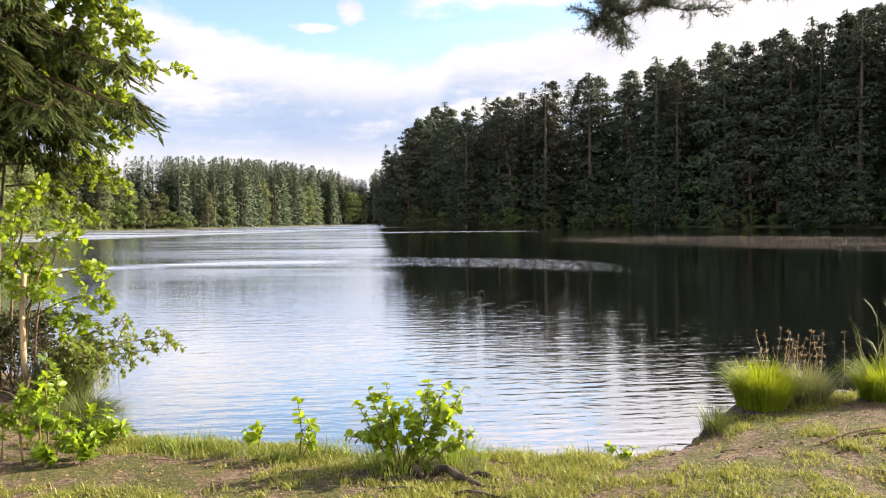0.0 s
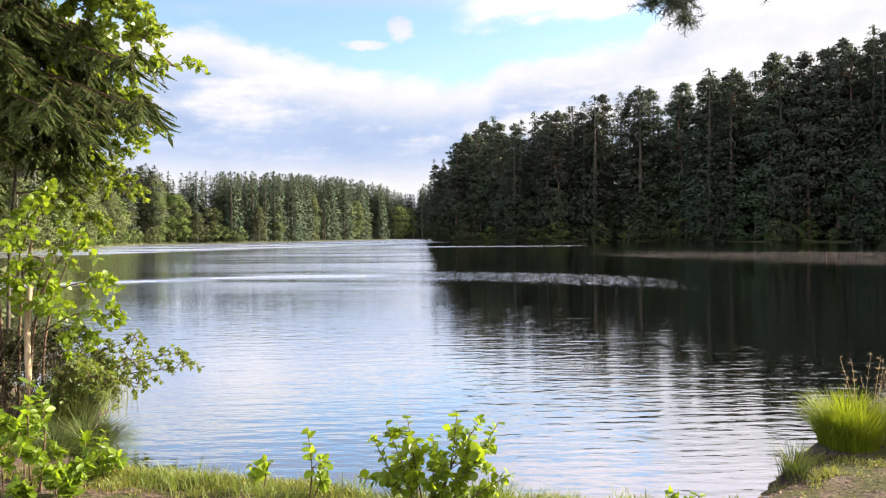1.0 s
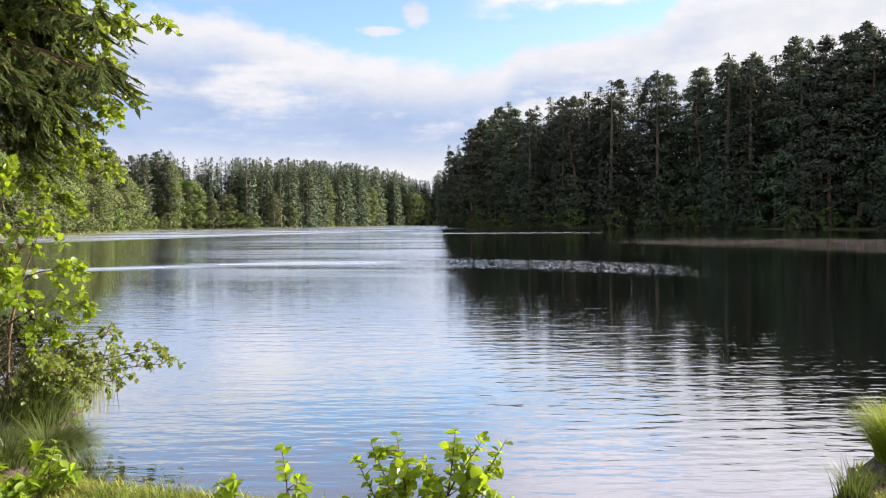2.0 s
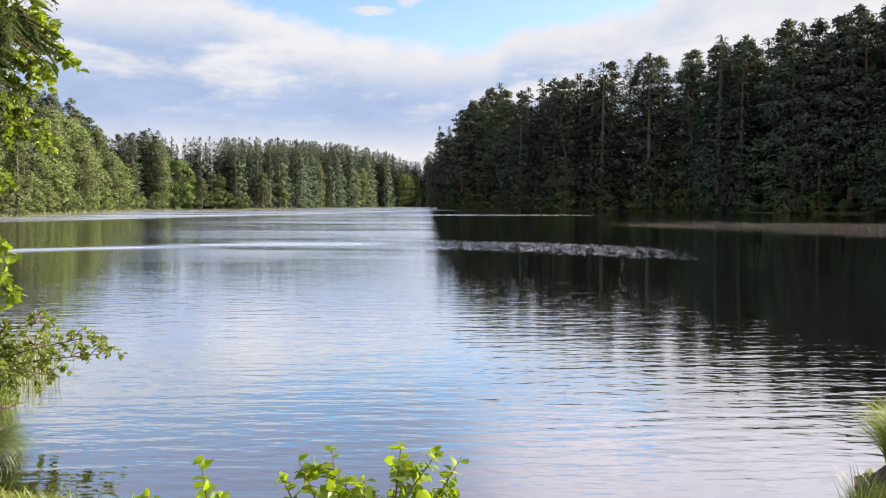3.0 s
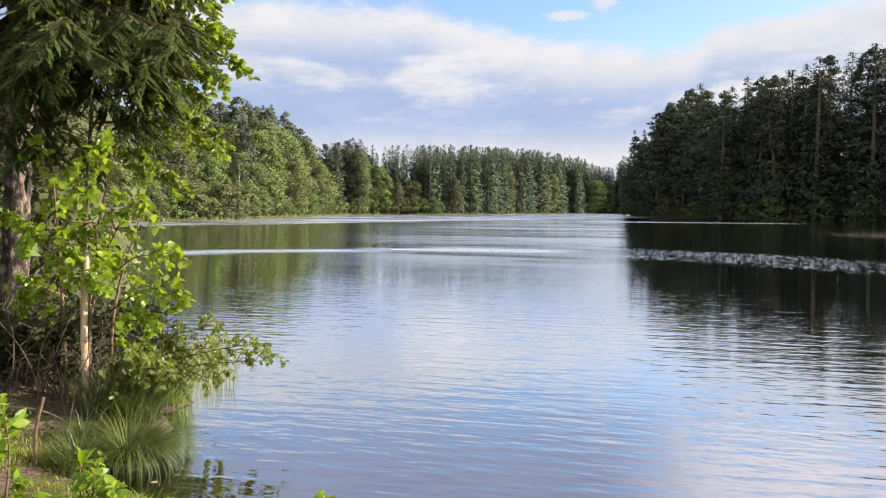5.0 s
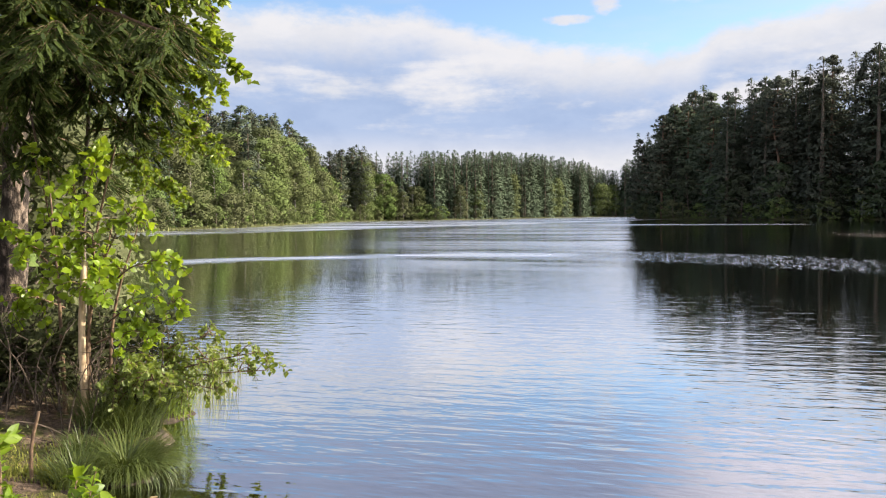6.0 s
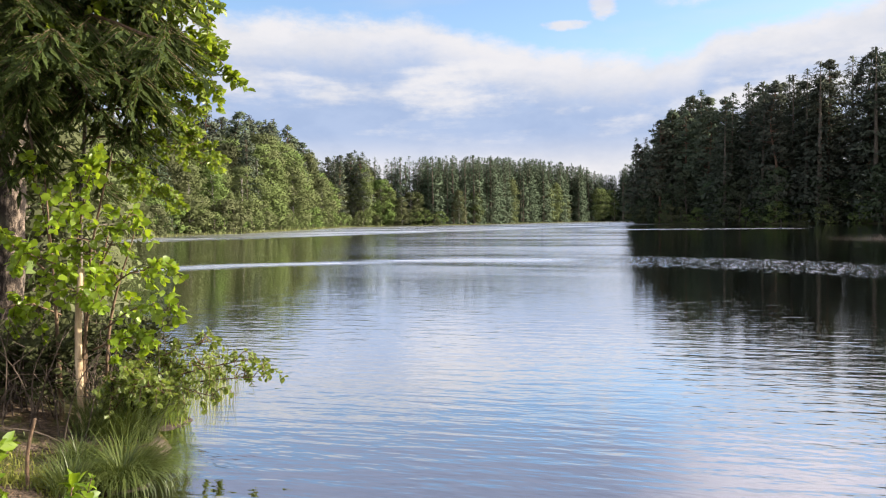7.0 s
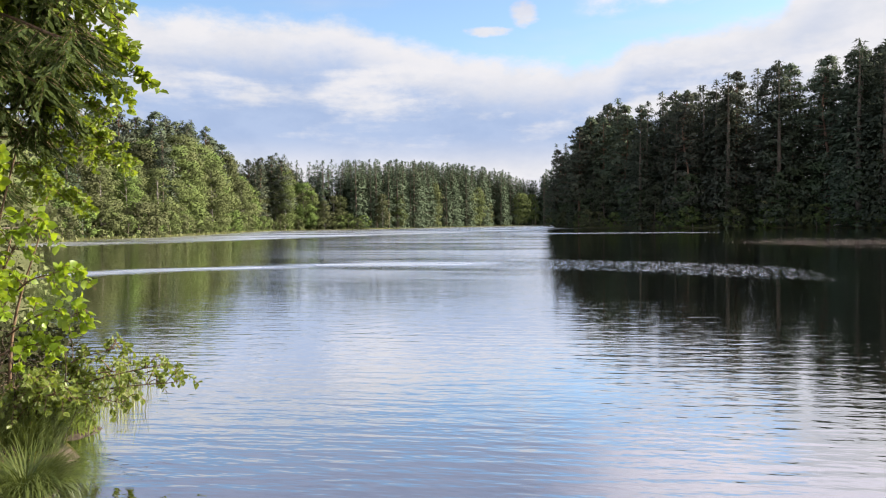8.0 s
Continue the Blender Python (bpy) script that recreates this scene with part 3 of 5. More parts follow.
def clump_cover(g, rng, centres, axis_of, per, wide, tall, size, hang=-0.2, scale=None):
    """Clothes clumps with small sprays that lie along their outsides and hide their insides."""
    c = np.repeat(np.array(centres), per, axis=0)
    grow = np.repeat(rng.uniform(0.75, 1.2, len(centres)) * (1.0 if scale is None else np.array(scale)), per)[:, None]
    d = unit(rng.normal(0, 1, c.shape) + (0, 0, 0.18))
    p = c + d * (rng.uniform(0.15, 1, len(c)) ** 0.4)[:, None] * grow * (wide, wide, tall)
    flat = np.cross(d, rng.normal(0, 1, c.shape))
    out = unit(unit(flat) + d * 0.35 + (0, 0, hang) + rng.normal(0, 0.3, c.shape))
    body = unit((c - axis_of(c)) * (1, 1, 0.4) + (0, 0, 0.25))
    shards(g, p, out, np.cross(out, d) + rng.normal(0, 0.35, c.shape), size * rng.uniform(0.6, 1.2, len(c)), size * rng.uniform(0.45, 0.8, len(c)), d * (0.8, 0.8, 0.95) + body * 0.75)


def pine_tree(h, seed, limbs=92, per=30, size=0.40, low=0.18, broad=0.17):
    """A conifer with a ruddy trunk and a broken crown of needle clumps."""
    rng = np.random.default_rng(seed)
    tree = new("pine_tree")
    g = Geo()
    bend = rng.normal(0, 0.010, (3, 2)) * h
    line = curve((0, 0, -0.6), (bend[0][0], bend[0][1], h * 0.35), (bend[1][0], bend[1][1], h * 0.7), (bend[2][0], bend[2][1], h * 0.97), n=4)
    tube(g, line, np.linspace(h * 0.012, 0.04, len(line)), 6)
    axis = lambda q: np.stack([np.interp(q[:, 2], line[:, 2], line[:, 0]), np.interp(q[:, 2], line[:, 2], line[:, 1]), q[:, 2] - 0.6], -1)
    tops, sizes = [], []
    for t in np.sort(rng.uniform(low, 0.965, limbs)):
        a = rng.uniform(0, 2 * np.pi)
        s = (t - low) / (0.97 - low)
        r = h * broad * (0.85 + 0.4 * s) * (1 - s) ** 0.68 * rng.uniform(0.45, 1.12) + 0.2
        o = np.array([np.interp(t * h, line[:, 2], line[:, k]) for k in (0, 1)] + [t * h])
        e = o + (math.cos(a) * r, math.sin(a) * r, r * rng.uniform(-0.05, 0.4))
        tube(g, [o, (o + e) / 2 + (0, 0, -0.1), e], [0.05, 0.035, 0.015], 4)
        tops += [e] + ([o + (e - o) * 0.5 + rng.normal(0, 0.25, 3)] if r > 1.4 else [])
        sizes += [0.42 + 0.58 * (1 - s) ** 0.6] * (2 if r > 1.4 else 1)
    part("trunk", g, M["pine_bark"], tree, smooth=True)
    tops.append(line[-1] + (0, 0, 0.1))
    sizes.append(0.32)
    g = Geo()
    clump_cover(g, rng, tops, axis, per, 0.92, 0.46, size, scale=sizes)
    part("crown", g, M["pine_crown"], tree)
    return tagged(tree, "tall pine with ruddy trunk and clumped blue-green crown", "tree", "forest pines")


def broadleaf_tree(h, seed, blobs=74, per=64, spread=0.25, size=0.36, low=0.05, name="birch_tree", bark="birch_bark", crown="broad_crown"):
    """A leafy tree: forked limbs carrying tufts of small leaves, open between."""
    rng = np.random.default_rng(seed)
    tree = new(name)
    g = Geo()
    bend = rng.normal(0, 0.02, 2) * h
    line = curve((0, 0, -0.4), (bend[0] * 0.6, bend[1] * 0.6, h * 0.45), (bend[0], bend[1], h * 0.93), n=5)
    tube(g, line, np.linspace(h * 0.010 + 0.02, 0.02, len(line)), 6)
    axis = lambda q: np.stack([np.interp(q[:, 2], line[:, 2], line[:, 0]), np.interp(q[:, 2], line[:, 2], line[:, 1]), np.minimum(q[:, 2], h * 0.75)], -1)
    ends = []
    for i in range(blobs):
        t = rng.uniform(low, 0.95)
        a = rng.uniform(0, 2 * np.pi)
        s = (t - low) / (1 - low)
        r = h * spread * math.sin(math.pi * min(0.97, 0.20 + 0.77 * s)) ** 0.7 * rng.uniform(0.5, 1.1)
        o = np.array([np.interp(max(t - 0.10, 0.04) * h, line[:, 2], line[:, k]) for k in (0, 1)] + [max(t - 0.10, 0.04) * h])
        e = np.array([o[0] + math.cos(a) * r, o[1] + math.sin(a) * r, t * h])
        if i % 3 == 0:
            tube(g, [o, (o + e) / 2 + (0, 0, 0.04 * h), e], [h * 0.0035 + 0.01, h * 0.0025 + 0.006, 0.006], 4)
        ends.append(e)
    ends.append(line[-1])
    part("trunk", g, M[bark], tree, smooth=True)
    g = Geo()
    k = 0.056 * h + 0.20
    clump_cover(g, rng, ends, axis, per, k, k * 0.9, size, -0.45)
    part("crown", g, M[crown], tree)
    return tree


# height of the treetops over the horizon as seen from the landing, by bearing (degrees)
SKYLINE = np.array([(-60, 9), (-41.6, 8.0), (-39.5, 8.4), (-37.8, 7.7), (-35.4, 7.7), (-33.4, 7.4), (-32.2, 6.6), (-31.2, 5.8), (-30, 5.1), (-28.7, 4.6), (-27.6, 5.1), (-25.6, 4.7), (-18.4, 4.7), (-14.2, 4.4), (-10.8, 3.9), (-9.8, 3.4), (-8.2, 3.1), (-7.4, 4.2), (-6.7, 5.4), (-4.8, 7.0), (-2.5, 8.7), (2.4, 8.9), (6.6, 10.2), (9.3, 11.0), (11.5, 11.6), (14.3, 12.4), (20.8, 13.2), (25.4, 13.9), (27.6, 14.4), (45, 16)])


class Grove:
    """Plants copies of a few prototypes, one after another."""

    def __init__(self, makers):
        self.makers, self.made = makers, {}

    def plant(self, rng, x, y, height, turn, label=""):
        k = int(rng.integers(len(self.makers)))
        h, make = self.makers[k]
        wide = rng.uniform(1.02, 1.34)
        s = height / h
        m = Matrix.Translation((x, y, ground_at(x, y))) @ Matrix.Rotation(turn, 4, "Z") @ Matrix.Diagonal((s * wide, s * wide, s, 1))
        if k not in self.made:
            self.made[k] = make()
            self.made[k].matrix_basis = m
            ob = self.made[k]
        else:
            ob = copy_thing(self.made[k], Matrix.Identity(4))
            ob.matrix_basis = m
        return tagged(ob, label)


def birch(h, seed, **kw):
    return lambda: tagged(broadleaf_tree(h, seed, **kw), "leafy birch with light green crown on the lake shore", "tree", "shore birches")


def bush(h, seed):
    return lambda: tagged(broadleaf_tree(h, seed, 30, 36, 0.42, 0.32, 0.02, "shore_bush", "grey_bark"), "rounded green alder bush overhanging the waterline", "bush", "shore bushes")


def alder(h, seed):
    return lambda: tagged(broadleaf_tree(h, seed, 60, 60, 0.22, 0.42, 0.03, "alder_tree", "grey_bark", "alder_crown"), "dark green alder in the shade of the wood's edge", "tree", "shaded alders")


def plant_forest():
    rng = np.random.default_rng(11)
    spruces = Grove([(22, lambda: spruce_tree(22, 1, 34, 0.165)), (22, lambda: spruce_tree(22, 2, 34, 0.150)), (20, lambda: spruce_tree(20, 3, 31, 0.170)), (22, lambda: spruce_tree(22, 4, 34, 0.140, 0.5, 0.62))])
    pines = Grove([(22, lambda: pine_tree(22, 5)), (22, lambda: pine_tree(22, 6, 100, low=0.12)), (20, lambda: pine_tree(20, 7, 84, low=0.25, broad=0.19)), (22, lambda: pine_tree(22, 19, 100, low=0.08, broad=0.15))])
    birches = Grove([(14, birch(14, 8, spread=0.19)), (14, birch(14, 9, blobs=84, spread=0.17)), (12, birch(12, 10, spread=0.22)), (16, birch(16, 12, blobs=90, spread=0.155))])
    alders = Grove([(12, alder(12, 26)), (12, alder(12, 27))])
    bushes = Grove([(4, bush(4, 13)), (4, bush(4, 14)), (5, bush(5, 15))])
    far_wood, far_crown = Geo(), Geo()
    far_kinds = []
    for seed, reach, taper in ((16, 0.140, 0.72), (17, 0.125, 0.76), (18, 0.150, 0.70), (19, 0.13, 0.66)):
        r2 = np.random.default_rng(seed)
        wood, lean = spruce_wood(r2, 22)
        far_kinds.append((wood, spruce_boughs(r2, 22, lean, 19, reach, 0.74, taper, 4.4)))
    gap = 4.3
    xs, ys = np.meshgrid(np.arange(-170, 110, gap), np.arange(24, 470, gap), indexing="ij")
    xs = (xs + rng.uniform(-0.42, 0.42, xs.shape) * gap).ravel()
    ys = (ys + rng.uniform(-0.42, 0.42, ys.shape) * gap).ravel()
    more = (ys > 200) & (xs < -15)                                  # closer ranks at the far end
    xs, ys = np.concatenate([xs, xs[more] + rng.uniform(-2.2, 2.2, more.sum())]), np.concatenate([ys, ys[more] + rng.uniform(-2.2, 2.2, more.sum())])
    ds, which = from_shore(xs, ys)
    for x, y, d, w in zip(xs, ys, ds, which):
        az = math.degrees(math.atan2(x - 0.2, y - 0.1))
        far = math.hypot(x, y)
        if d < 1.3 or d > 30 or az < -56 or az > 38:
            continue
        left, back, right = 21 <= w <= 30, 31 <= w <= 39, 40 <= w <= 47
        deep = (left or right) and d > 17                              # ranks hidden behind the front of the wood
        if (deep and rng.random() < 0.5) or (back and d > 16 and rng.random() < 0.3):
            continue
        if not (left or back or right) or (back and w < 37 and d > 22) or (37 <= w <= 39 and d > 24):
            continue
        z = ground_at(x, y)
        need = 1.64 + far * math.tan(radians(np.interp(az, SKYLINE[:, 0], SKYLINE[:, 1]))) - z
        turn = rng.uniform(0, 6.28)
        grand = rng.random() < 0.45
        k = rng.uniform(0.98, 1.07) if grand else rng.uniform(0.78, 0.97)
        if back and not 37 <= w <= 39:
            k = rng.uniform(0.88, 1.04)
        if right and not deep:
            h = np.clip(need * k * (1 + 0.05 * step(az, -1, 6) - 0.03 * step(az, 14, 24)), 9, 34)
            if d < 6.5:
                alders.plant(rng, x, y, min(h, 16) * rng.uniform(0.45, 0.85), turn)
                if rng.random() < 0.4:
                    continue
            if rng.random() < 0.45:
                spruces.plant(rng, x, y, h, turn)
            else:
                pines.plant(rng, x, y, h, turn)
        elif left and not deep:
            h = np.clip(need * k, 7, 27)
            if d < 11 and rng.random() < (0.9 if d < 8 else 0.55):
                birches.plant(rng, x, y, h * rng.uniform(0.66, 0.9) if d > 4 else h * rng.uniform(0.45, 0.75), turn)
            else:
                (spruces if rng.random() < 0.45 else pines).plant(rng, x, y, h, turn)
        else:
            # stretches 37 to 39: unseen trees added to cast shade on the far wood
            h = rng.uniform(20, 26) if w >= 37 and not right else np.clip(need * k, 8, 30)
            if deep:
                h *= 0.92
            lit = rng.random() < (0.7 if w < 32 else 0.06 + 0.5 * (-13.0 < az < -11))
            if d < 5 and lit:
                birches.plant(rng, x, y, h * rng.uniform(0.45, 0.75), turn)
            else:
                c, sn, sc = math.cos(turn), math.sin(turn), h / 22
                wide = rng.uniform(1.0, 1.4) * (1.2 if right or left else 1.0)
                turned = np.array(((c * wide, -sn * wide, 0), (sn * wide, c * wide, 0), (0, 0, 1))) * sc
                spun = np.array(((c, -sn, 0), (sn, c, 0), (0, 0, 1)))
                for src, dst in zip(far_kinds[int(rng.integers(4))], (far_wood, far_crown)):
                    n0 = dst.n
                    dst.v.append(np.concatenate(src.v) @ turned.T + (x, y, z))
                    dst.f += [f + n0 for f in src.f]
                    dst.n += src.n
                    dst.facing += [q @ spun.T for q in src.facing]
    tagged(part("distant_forest", far_crown, M["spruce_crown"]), "distant dark spruce forest beyond the far end of the lake, with unseen shade-casting ranks", "forest", kind="stuff")
    tagged(part("distant_trunks", far_wood, M["grey_bark"]), "trunks of the distant spruce forest", "forest", kind="stuff")
    # low growth at the waterline
    for i in range(len(SHORE)):
        if not (22 <= i <= 31 or 40 <= i <= 46):
            continue
        a, b = SHORE[i], SHORE[(i + 1) % len(SHORE)]
        n = int(np.linalg.norm(b - a) / 3.2) + 1
        nrm = np.array((-(b - a)[1], (b - a)[0])) / np.linalg.norm(b - a)
        for k in range(n):
            q = a + (b - a) * (k + rng.uniform(0.1, 0.9)) / n
            q = q + nrm * rng.uniform(0.6, 2.2) * (1 if from_shore(*(q + nrm))[0] > 0 else -1)
            bushes.plant(rng, q[0], q[1], rng.uniform(1.8, 4.6), rng.uniform(0, 6.28))


plant_forest()

# ---------------------------------------------------------------- far shore details


def far_shore_things():
    rng = np.random.default_rng(21)
    # a bleached fallen trunk leaning from the bank over the water
    log = new("fallen_tree")
    g = Geo()
    line = curve((33, 158.5, 0.5), (39, 158, 1.3), (45, 158.5, 2.9), n=6)
    tube(g, line, np.linspace(0.10, 0.24, len(line)), 7)
    part("trunk", g, M["dead_wood"], log, smooth=True)
    for k in range(5):
        g = Geo()
        o = line[3 + k * 2]
        tube(g, [o, o + (rng.uniform(-1.2, 0.2), rng.uniform(-0.5, 0.5), rng.uniform(0.3, 1.1)), o + (rng.uniform(-2.2, -0.4), rng.uniform(-0.8, 0.8), rng.uniform(0.1, 1.6))], [0.06, 0.04, 0.015], 5)
        part("branch", g, M["dead_wood"], log)
    tagged(log, "bleached fallen tree trunk reaching from the bank over the water", "log")
    # bare grey snags among the live trees
    for x, y, h, lx, ly in ((44, 151, 11, 1.6, 0.4), (46, 149, 9, -2.2, 0.2), (53, 141, 12, 0.5, 0.3), (9, 178, 9, -0.6, 0.2), (61, 124, 10, 0.3, -0.4)):
        snag = new("dead_snag")
        g = Geo()
        z = ground_at(x, y)
        line = curve((x, y, z - 0.3), (x + lx * 0.4, y + ly * 0.4, z + h * 0.5), (x + lx, y + ly, z + h), n=5)
        tube(g, line, np.linspace(0.12, 0.03, len(line)), 6)
        part("trunk", g, M["dead_wood"], snag, smooth=True)
        for k in range(6):
            g = Geo()
            o = line[4 + k % 6]
            e = o + rng.normal(0, 0.7, 3) + (0, 0, -0.1)
            tube(g, [o, e], [0.03, 0.008], 4)
            part("branch", g, M["dead_wood"], snag)
        tagged(snag, "bare grey dead tree standing at the forest edge", "dead tree", "bare snags")
    # pale reeds and grass along the far waterline
    P = []
    for i in range(22, 37):
        a, b = SHORE[i], SHORE[i + 1]
        n = int(np.linalg.norm(b - a) * (7 if i < 33 else 5))
        t = rng.random(n)[:, None]
        nrm = np.array(((b - a)[1], -(b - a)[0])) / np.linalg.norm(b - a)
        P.append(np.concatenate([a + (b - a) * t + nrm * rng.normal(0.0, 0.55, n)[:, None], np.zeros((n, 1))], 1))
    P = np.concatenate(P)
    n = len(P)
    g = Geo()
    blades(g, P - (0, 0, 0.1), rng.normal(0, 1, (n, 3)) * (1, 1, 0), rng.uniform(0.3, 0.8, n), rng.uniform(0.06, 0.14, n), rng.uniform(0.2, 0.9, n), 2)
    tagged(part("reeds", g, M["reed"]), "pale green reeds along the far waterline", "reeds", kind="stuff")


far_shore_things()

# ---------------------------------------------------------------- plants of the landing


def stem_leaves(rng, line, start, count, spread=0.5, up=0.6):
    """Places, directions and facings of leaves set alternately along a stem."""
    seg = np.linalg.norm(np.diff(line, axis=0), axis=1)
    acc = np.concatenate(([0], np.cumsum(seg))) / seg.sum()
    t = np.sort(rng.uniform(start, 1.0, count))
    p = np.stack([np.interp(t, acc, line[:, k]) for k in range(3)], -1)
    tan = unit(np.stack([np.interp(np.minimum(t + 0.03, 1), acc, line[:, k]) - np.interp(t - 0.03, acc, line[:, k]) for k in range(3)], -1))
    turn = np.arange(count) * 2.4 + rng.normal(0, 0.5, count)
    a = unit(np.cross(tan, (0.2, 0.1, 0.97)))
    b = np.cross(tan, a)
    out = a * np.cos(turn)[:, None] + b * np.sin(turn)[:, None]
    along = unit(out + tan * spread + (0, 0, -0.12) + rng.normal(0, 0.22, out.shape))
    normal = unit(np.array((0.0, 0, 1)) * up + tan * 0.4 + rng.normal(0, 0.38, out.shape))
    return p, along, normal


LEAVES = {}


def leaf_kind(kind):
    """Four shapes of one kind of leaf, shared by all plants of that kind."""
    if kind not in LEAVES:
        sizes = {"alder_leaf": (0.075, 0.062), "herb_leaf": (0.072, 0.040)}[kind]
        LEAVES[kind] = [leaf_mesh("leaf", M[kind], sizes[0] * s, sizes[1] * s, f, c) for s, f, c in ((1.0, 0.12, 0.15), (0.85, 0.25, 0.30), (1.12, 0.18, 0.05), (0.65, 0.30, 0.2))]
    return LEAVES[kind]


def add_leaves(thing, rng, kind, places, scale=1.0):
    """Single leaves as parts of a plant."""
    meshes = leaf_kind(kind)
    for p, a, n in zip(*places):
        ob = new("leaf", meshes[int(rng.integers(4))])
        ob.parent = thing
        ob.matrix_basis = frame_matrix(p, a, n, scale * rng.uniform(0.75, 1.15))


def leafy_bush(name, base, stems, kind, per, label, category, seed, scale=1.0, bark="twig", group=""):
    """Stems given as (foot offset, tip offset, sag) from the base; each carries leaves and side twigs."""
    rng = np.random.default_rng(seed)
    x, y = base
    z = ground_at(x, y)
    thing = new(name)
    thing.location = (x, y, z)
    for foot, tip, sag in stems:
        foot, tip = np.array(foot, float), np.array(tip, float)
        foot[2] = min(0.0, ground_at(x + foot[0], y + foot[1]) - z) - 0.02
        mid = (foot + tip) / 2 + (0, 0, sag) + rng.normal(0, 0.02, 3)
        line = curve(foot, mid, tip, n=7)
        g = Geo()
        length = np.linalg.norm(tip - foot)
        tube(g, line, np.linspace(0.0035 + 0.006 * length, 0.0016, len(line)), 6)
        spots = [stem_leaves(rng, line, 0.42, per)]
        for k in range(3):
            i = int(rng.integers(5, len(line) - 2))
            d = unit(rng.normal(0, 1, 3) * (1, 1, 0.4) + (line[-1] - line[i]) * 2)
            e = line[i] + d * length * rng.uniform(0.15, 0.3)
            twig = curve(line[i], (line[i] + e) / 2 + (0, 0, 0.01), e, n=3)
            tube(g, twig, np.linspace(0.003, 0.0012, len(twig)), 5)
            spots.append(stem_leaves(rng, twig, 0.3, max(2, per // 2)))
        part("stem", g, M[bark], thing, smooth=True)
        for s in spots:
            add_leaves(thing, rng, kind, s, scale)
    return tagged(thing, label, category, group)


# the low alder at the water's edge, its offshoots, and the herbs beside it
leafy_bush("alder_bush", (-0.28, 4.62), [((0, 0, 0), (-0.10, 0.02, 0.52), 0.0), ((-0.04, 0, 0), (-0.28, 0.00, 0.42), 0.03), ((0.02, 0.02, 0), (0.16, 0.02, 0.55), 0.02), ((0.05, -0.02, 0), (0.34, 0.02, 0.40), 0.04), ((0.06, 0, 0), (0.44, -0.04, 0.26), 0.05), ((-0.03, -0.02, 0), (-0.12, -0.10, 0.36), 0.0), ((0.02, 0.03, 0), (0.28, 0.10, 0.50), 0.0), ((0, 0.05, 0), (-0.2, 0.14, 0.30), 0.02), ((0.03, -0.05, 0), (0.12, -0.14, 0.34), 0.0), ((0.06, 0, 0), (0.38, 0.0, 0.52), -0.02), ((-0.05, 0, 0), (-0.20, -0.05, 0.50), 0.02), ((0.0, -0.04, 0), (0.05, -0.1, 0.46), 0.0), ((0.04, 0.0, 0), (0.24, -0.08, 0.34), 0.03), ((-0.04, 0.02, 0), (-0.06, 0.08, 0.40), 0.02), ((-0.06, 0, 0), (-0.34, -0.04, 0.22), 0.05)],
           "alder_leaf", 27, "low alder bush with bright rounded leaves on the bank", "bush", 31, 0.68)
leafy_bush("alder_shoot", (-0.98, 4.86), [((0, 0, 0), (0.0, 0.0, 0.40), 0.0), ((0.01, 0, 0), (0.06, 0.03, 0.25), 0.0)], "alder_leaf", 10, "single upright alder shoot in the bank grass", "sapling", 32, 0.85)
leafy_bush("alder_shoot", (-1.28, 4.98), [((0, 0, 0), (0.02, 0.0, 0.20), 0.0), ((0.01, 0, 0), (-0.10, 0.03, 0.15), 0.0)], "alder_leaf", 8, "small alder seedling in the bank grass", "sapling", 33, 0.8)
HERB = [((a * 0.25, b * 0.22, 0), (a * 0.42, b * 0.36, h), 0.02) for a, b, h in ((-0.9, 0.2, 0.42), (-0.5, -0.5, 0.50), (-0.2, 0.5, 0.60), (0.1, -0.2, 0.62), (0.4, 0.4, 0.55), (0.7, -0.3, 0.42), (1.0, 0.1, 0.30), (-0.7, 0.7, 0.5), (0.2, -0.9, 0.36), (0.8, 0.7, 0.34), (-1.2, -0.3, 0.35), (-0.1, 0.0, 0.66), (1.2, -0.4, 0.22))]
leafy_bush("herb_clump", (-2.50, 4.70), [(f, (t[0] * 0.55, t[1] * 0.7, t[2] * (0.45 if t[0] > 0.02 else 0.98)), sg) for f, t, sg in HERB], "herb_leaf", 32, "tall leafy green herbs at the edge of the path", "plant", 34, 0.86)
leafy_bush("herb_clump", (-2.42, 5.20), [((0, 0, 0), (0.05, 0, 0.30), 0), ((0.05, 0, 0), (0.16, 0.02, 0.16), 0), ((-0.05, 0, 0), (-0.12, 0.05, 0.26), 0), ((0, 0.03, 0), (-0.02, -0.08, 0.20), 0)], "herb_leaf", 12, "low green herbs in the bank grass", "plant", 36, 1.0)
leafy_bush("herb_clump", (1.12, 5.10), [((0, 0, 0), (0.08, 0, 0.07), 0.02), ((0, 0, 0), (-0.07, 0.02, 0.06), 0.02), ((0, 0, 0), (0.0, -0.06, 0.08), 0.0)], "herb_leaf", 7, "small dark herb tuft on the bare bank", "plant", 37, 0.7)


def joined_leaves(name, rng, lines, per, length, mat, parent, start=0.35, up=0.6, label=""):
    """Foliage of many leaves on one set of twigs."""
    g = Geo()
    for line in lines:
        p, a, n = stem_leaves(rng, line, start, per, up=up)
        s = rng.uniform(0.7, 1.2, per)
        leaf_cards(g, p, a, n, length * s, length * s * 0.78)
    return tagged(part(name, g, mat, parent, label), kind="stuff")


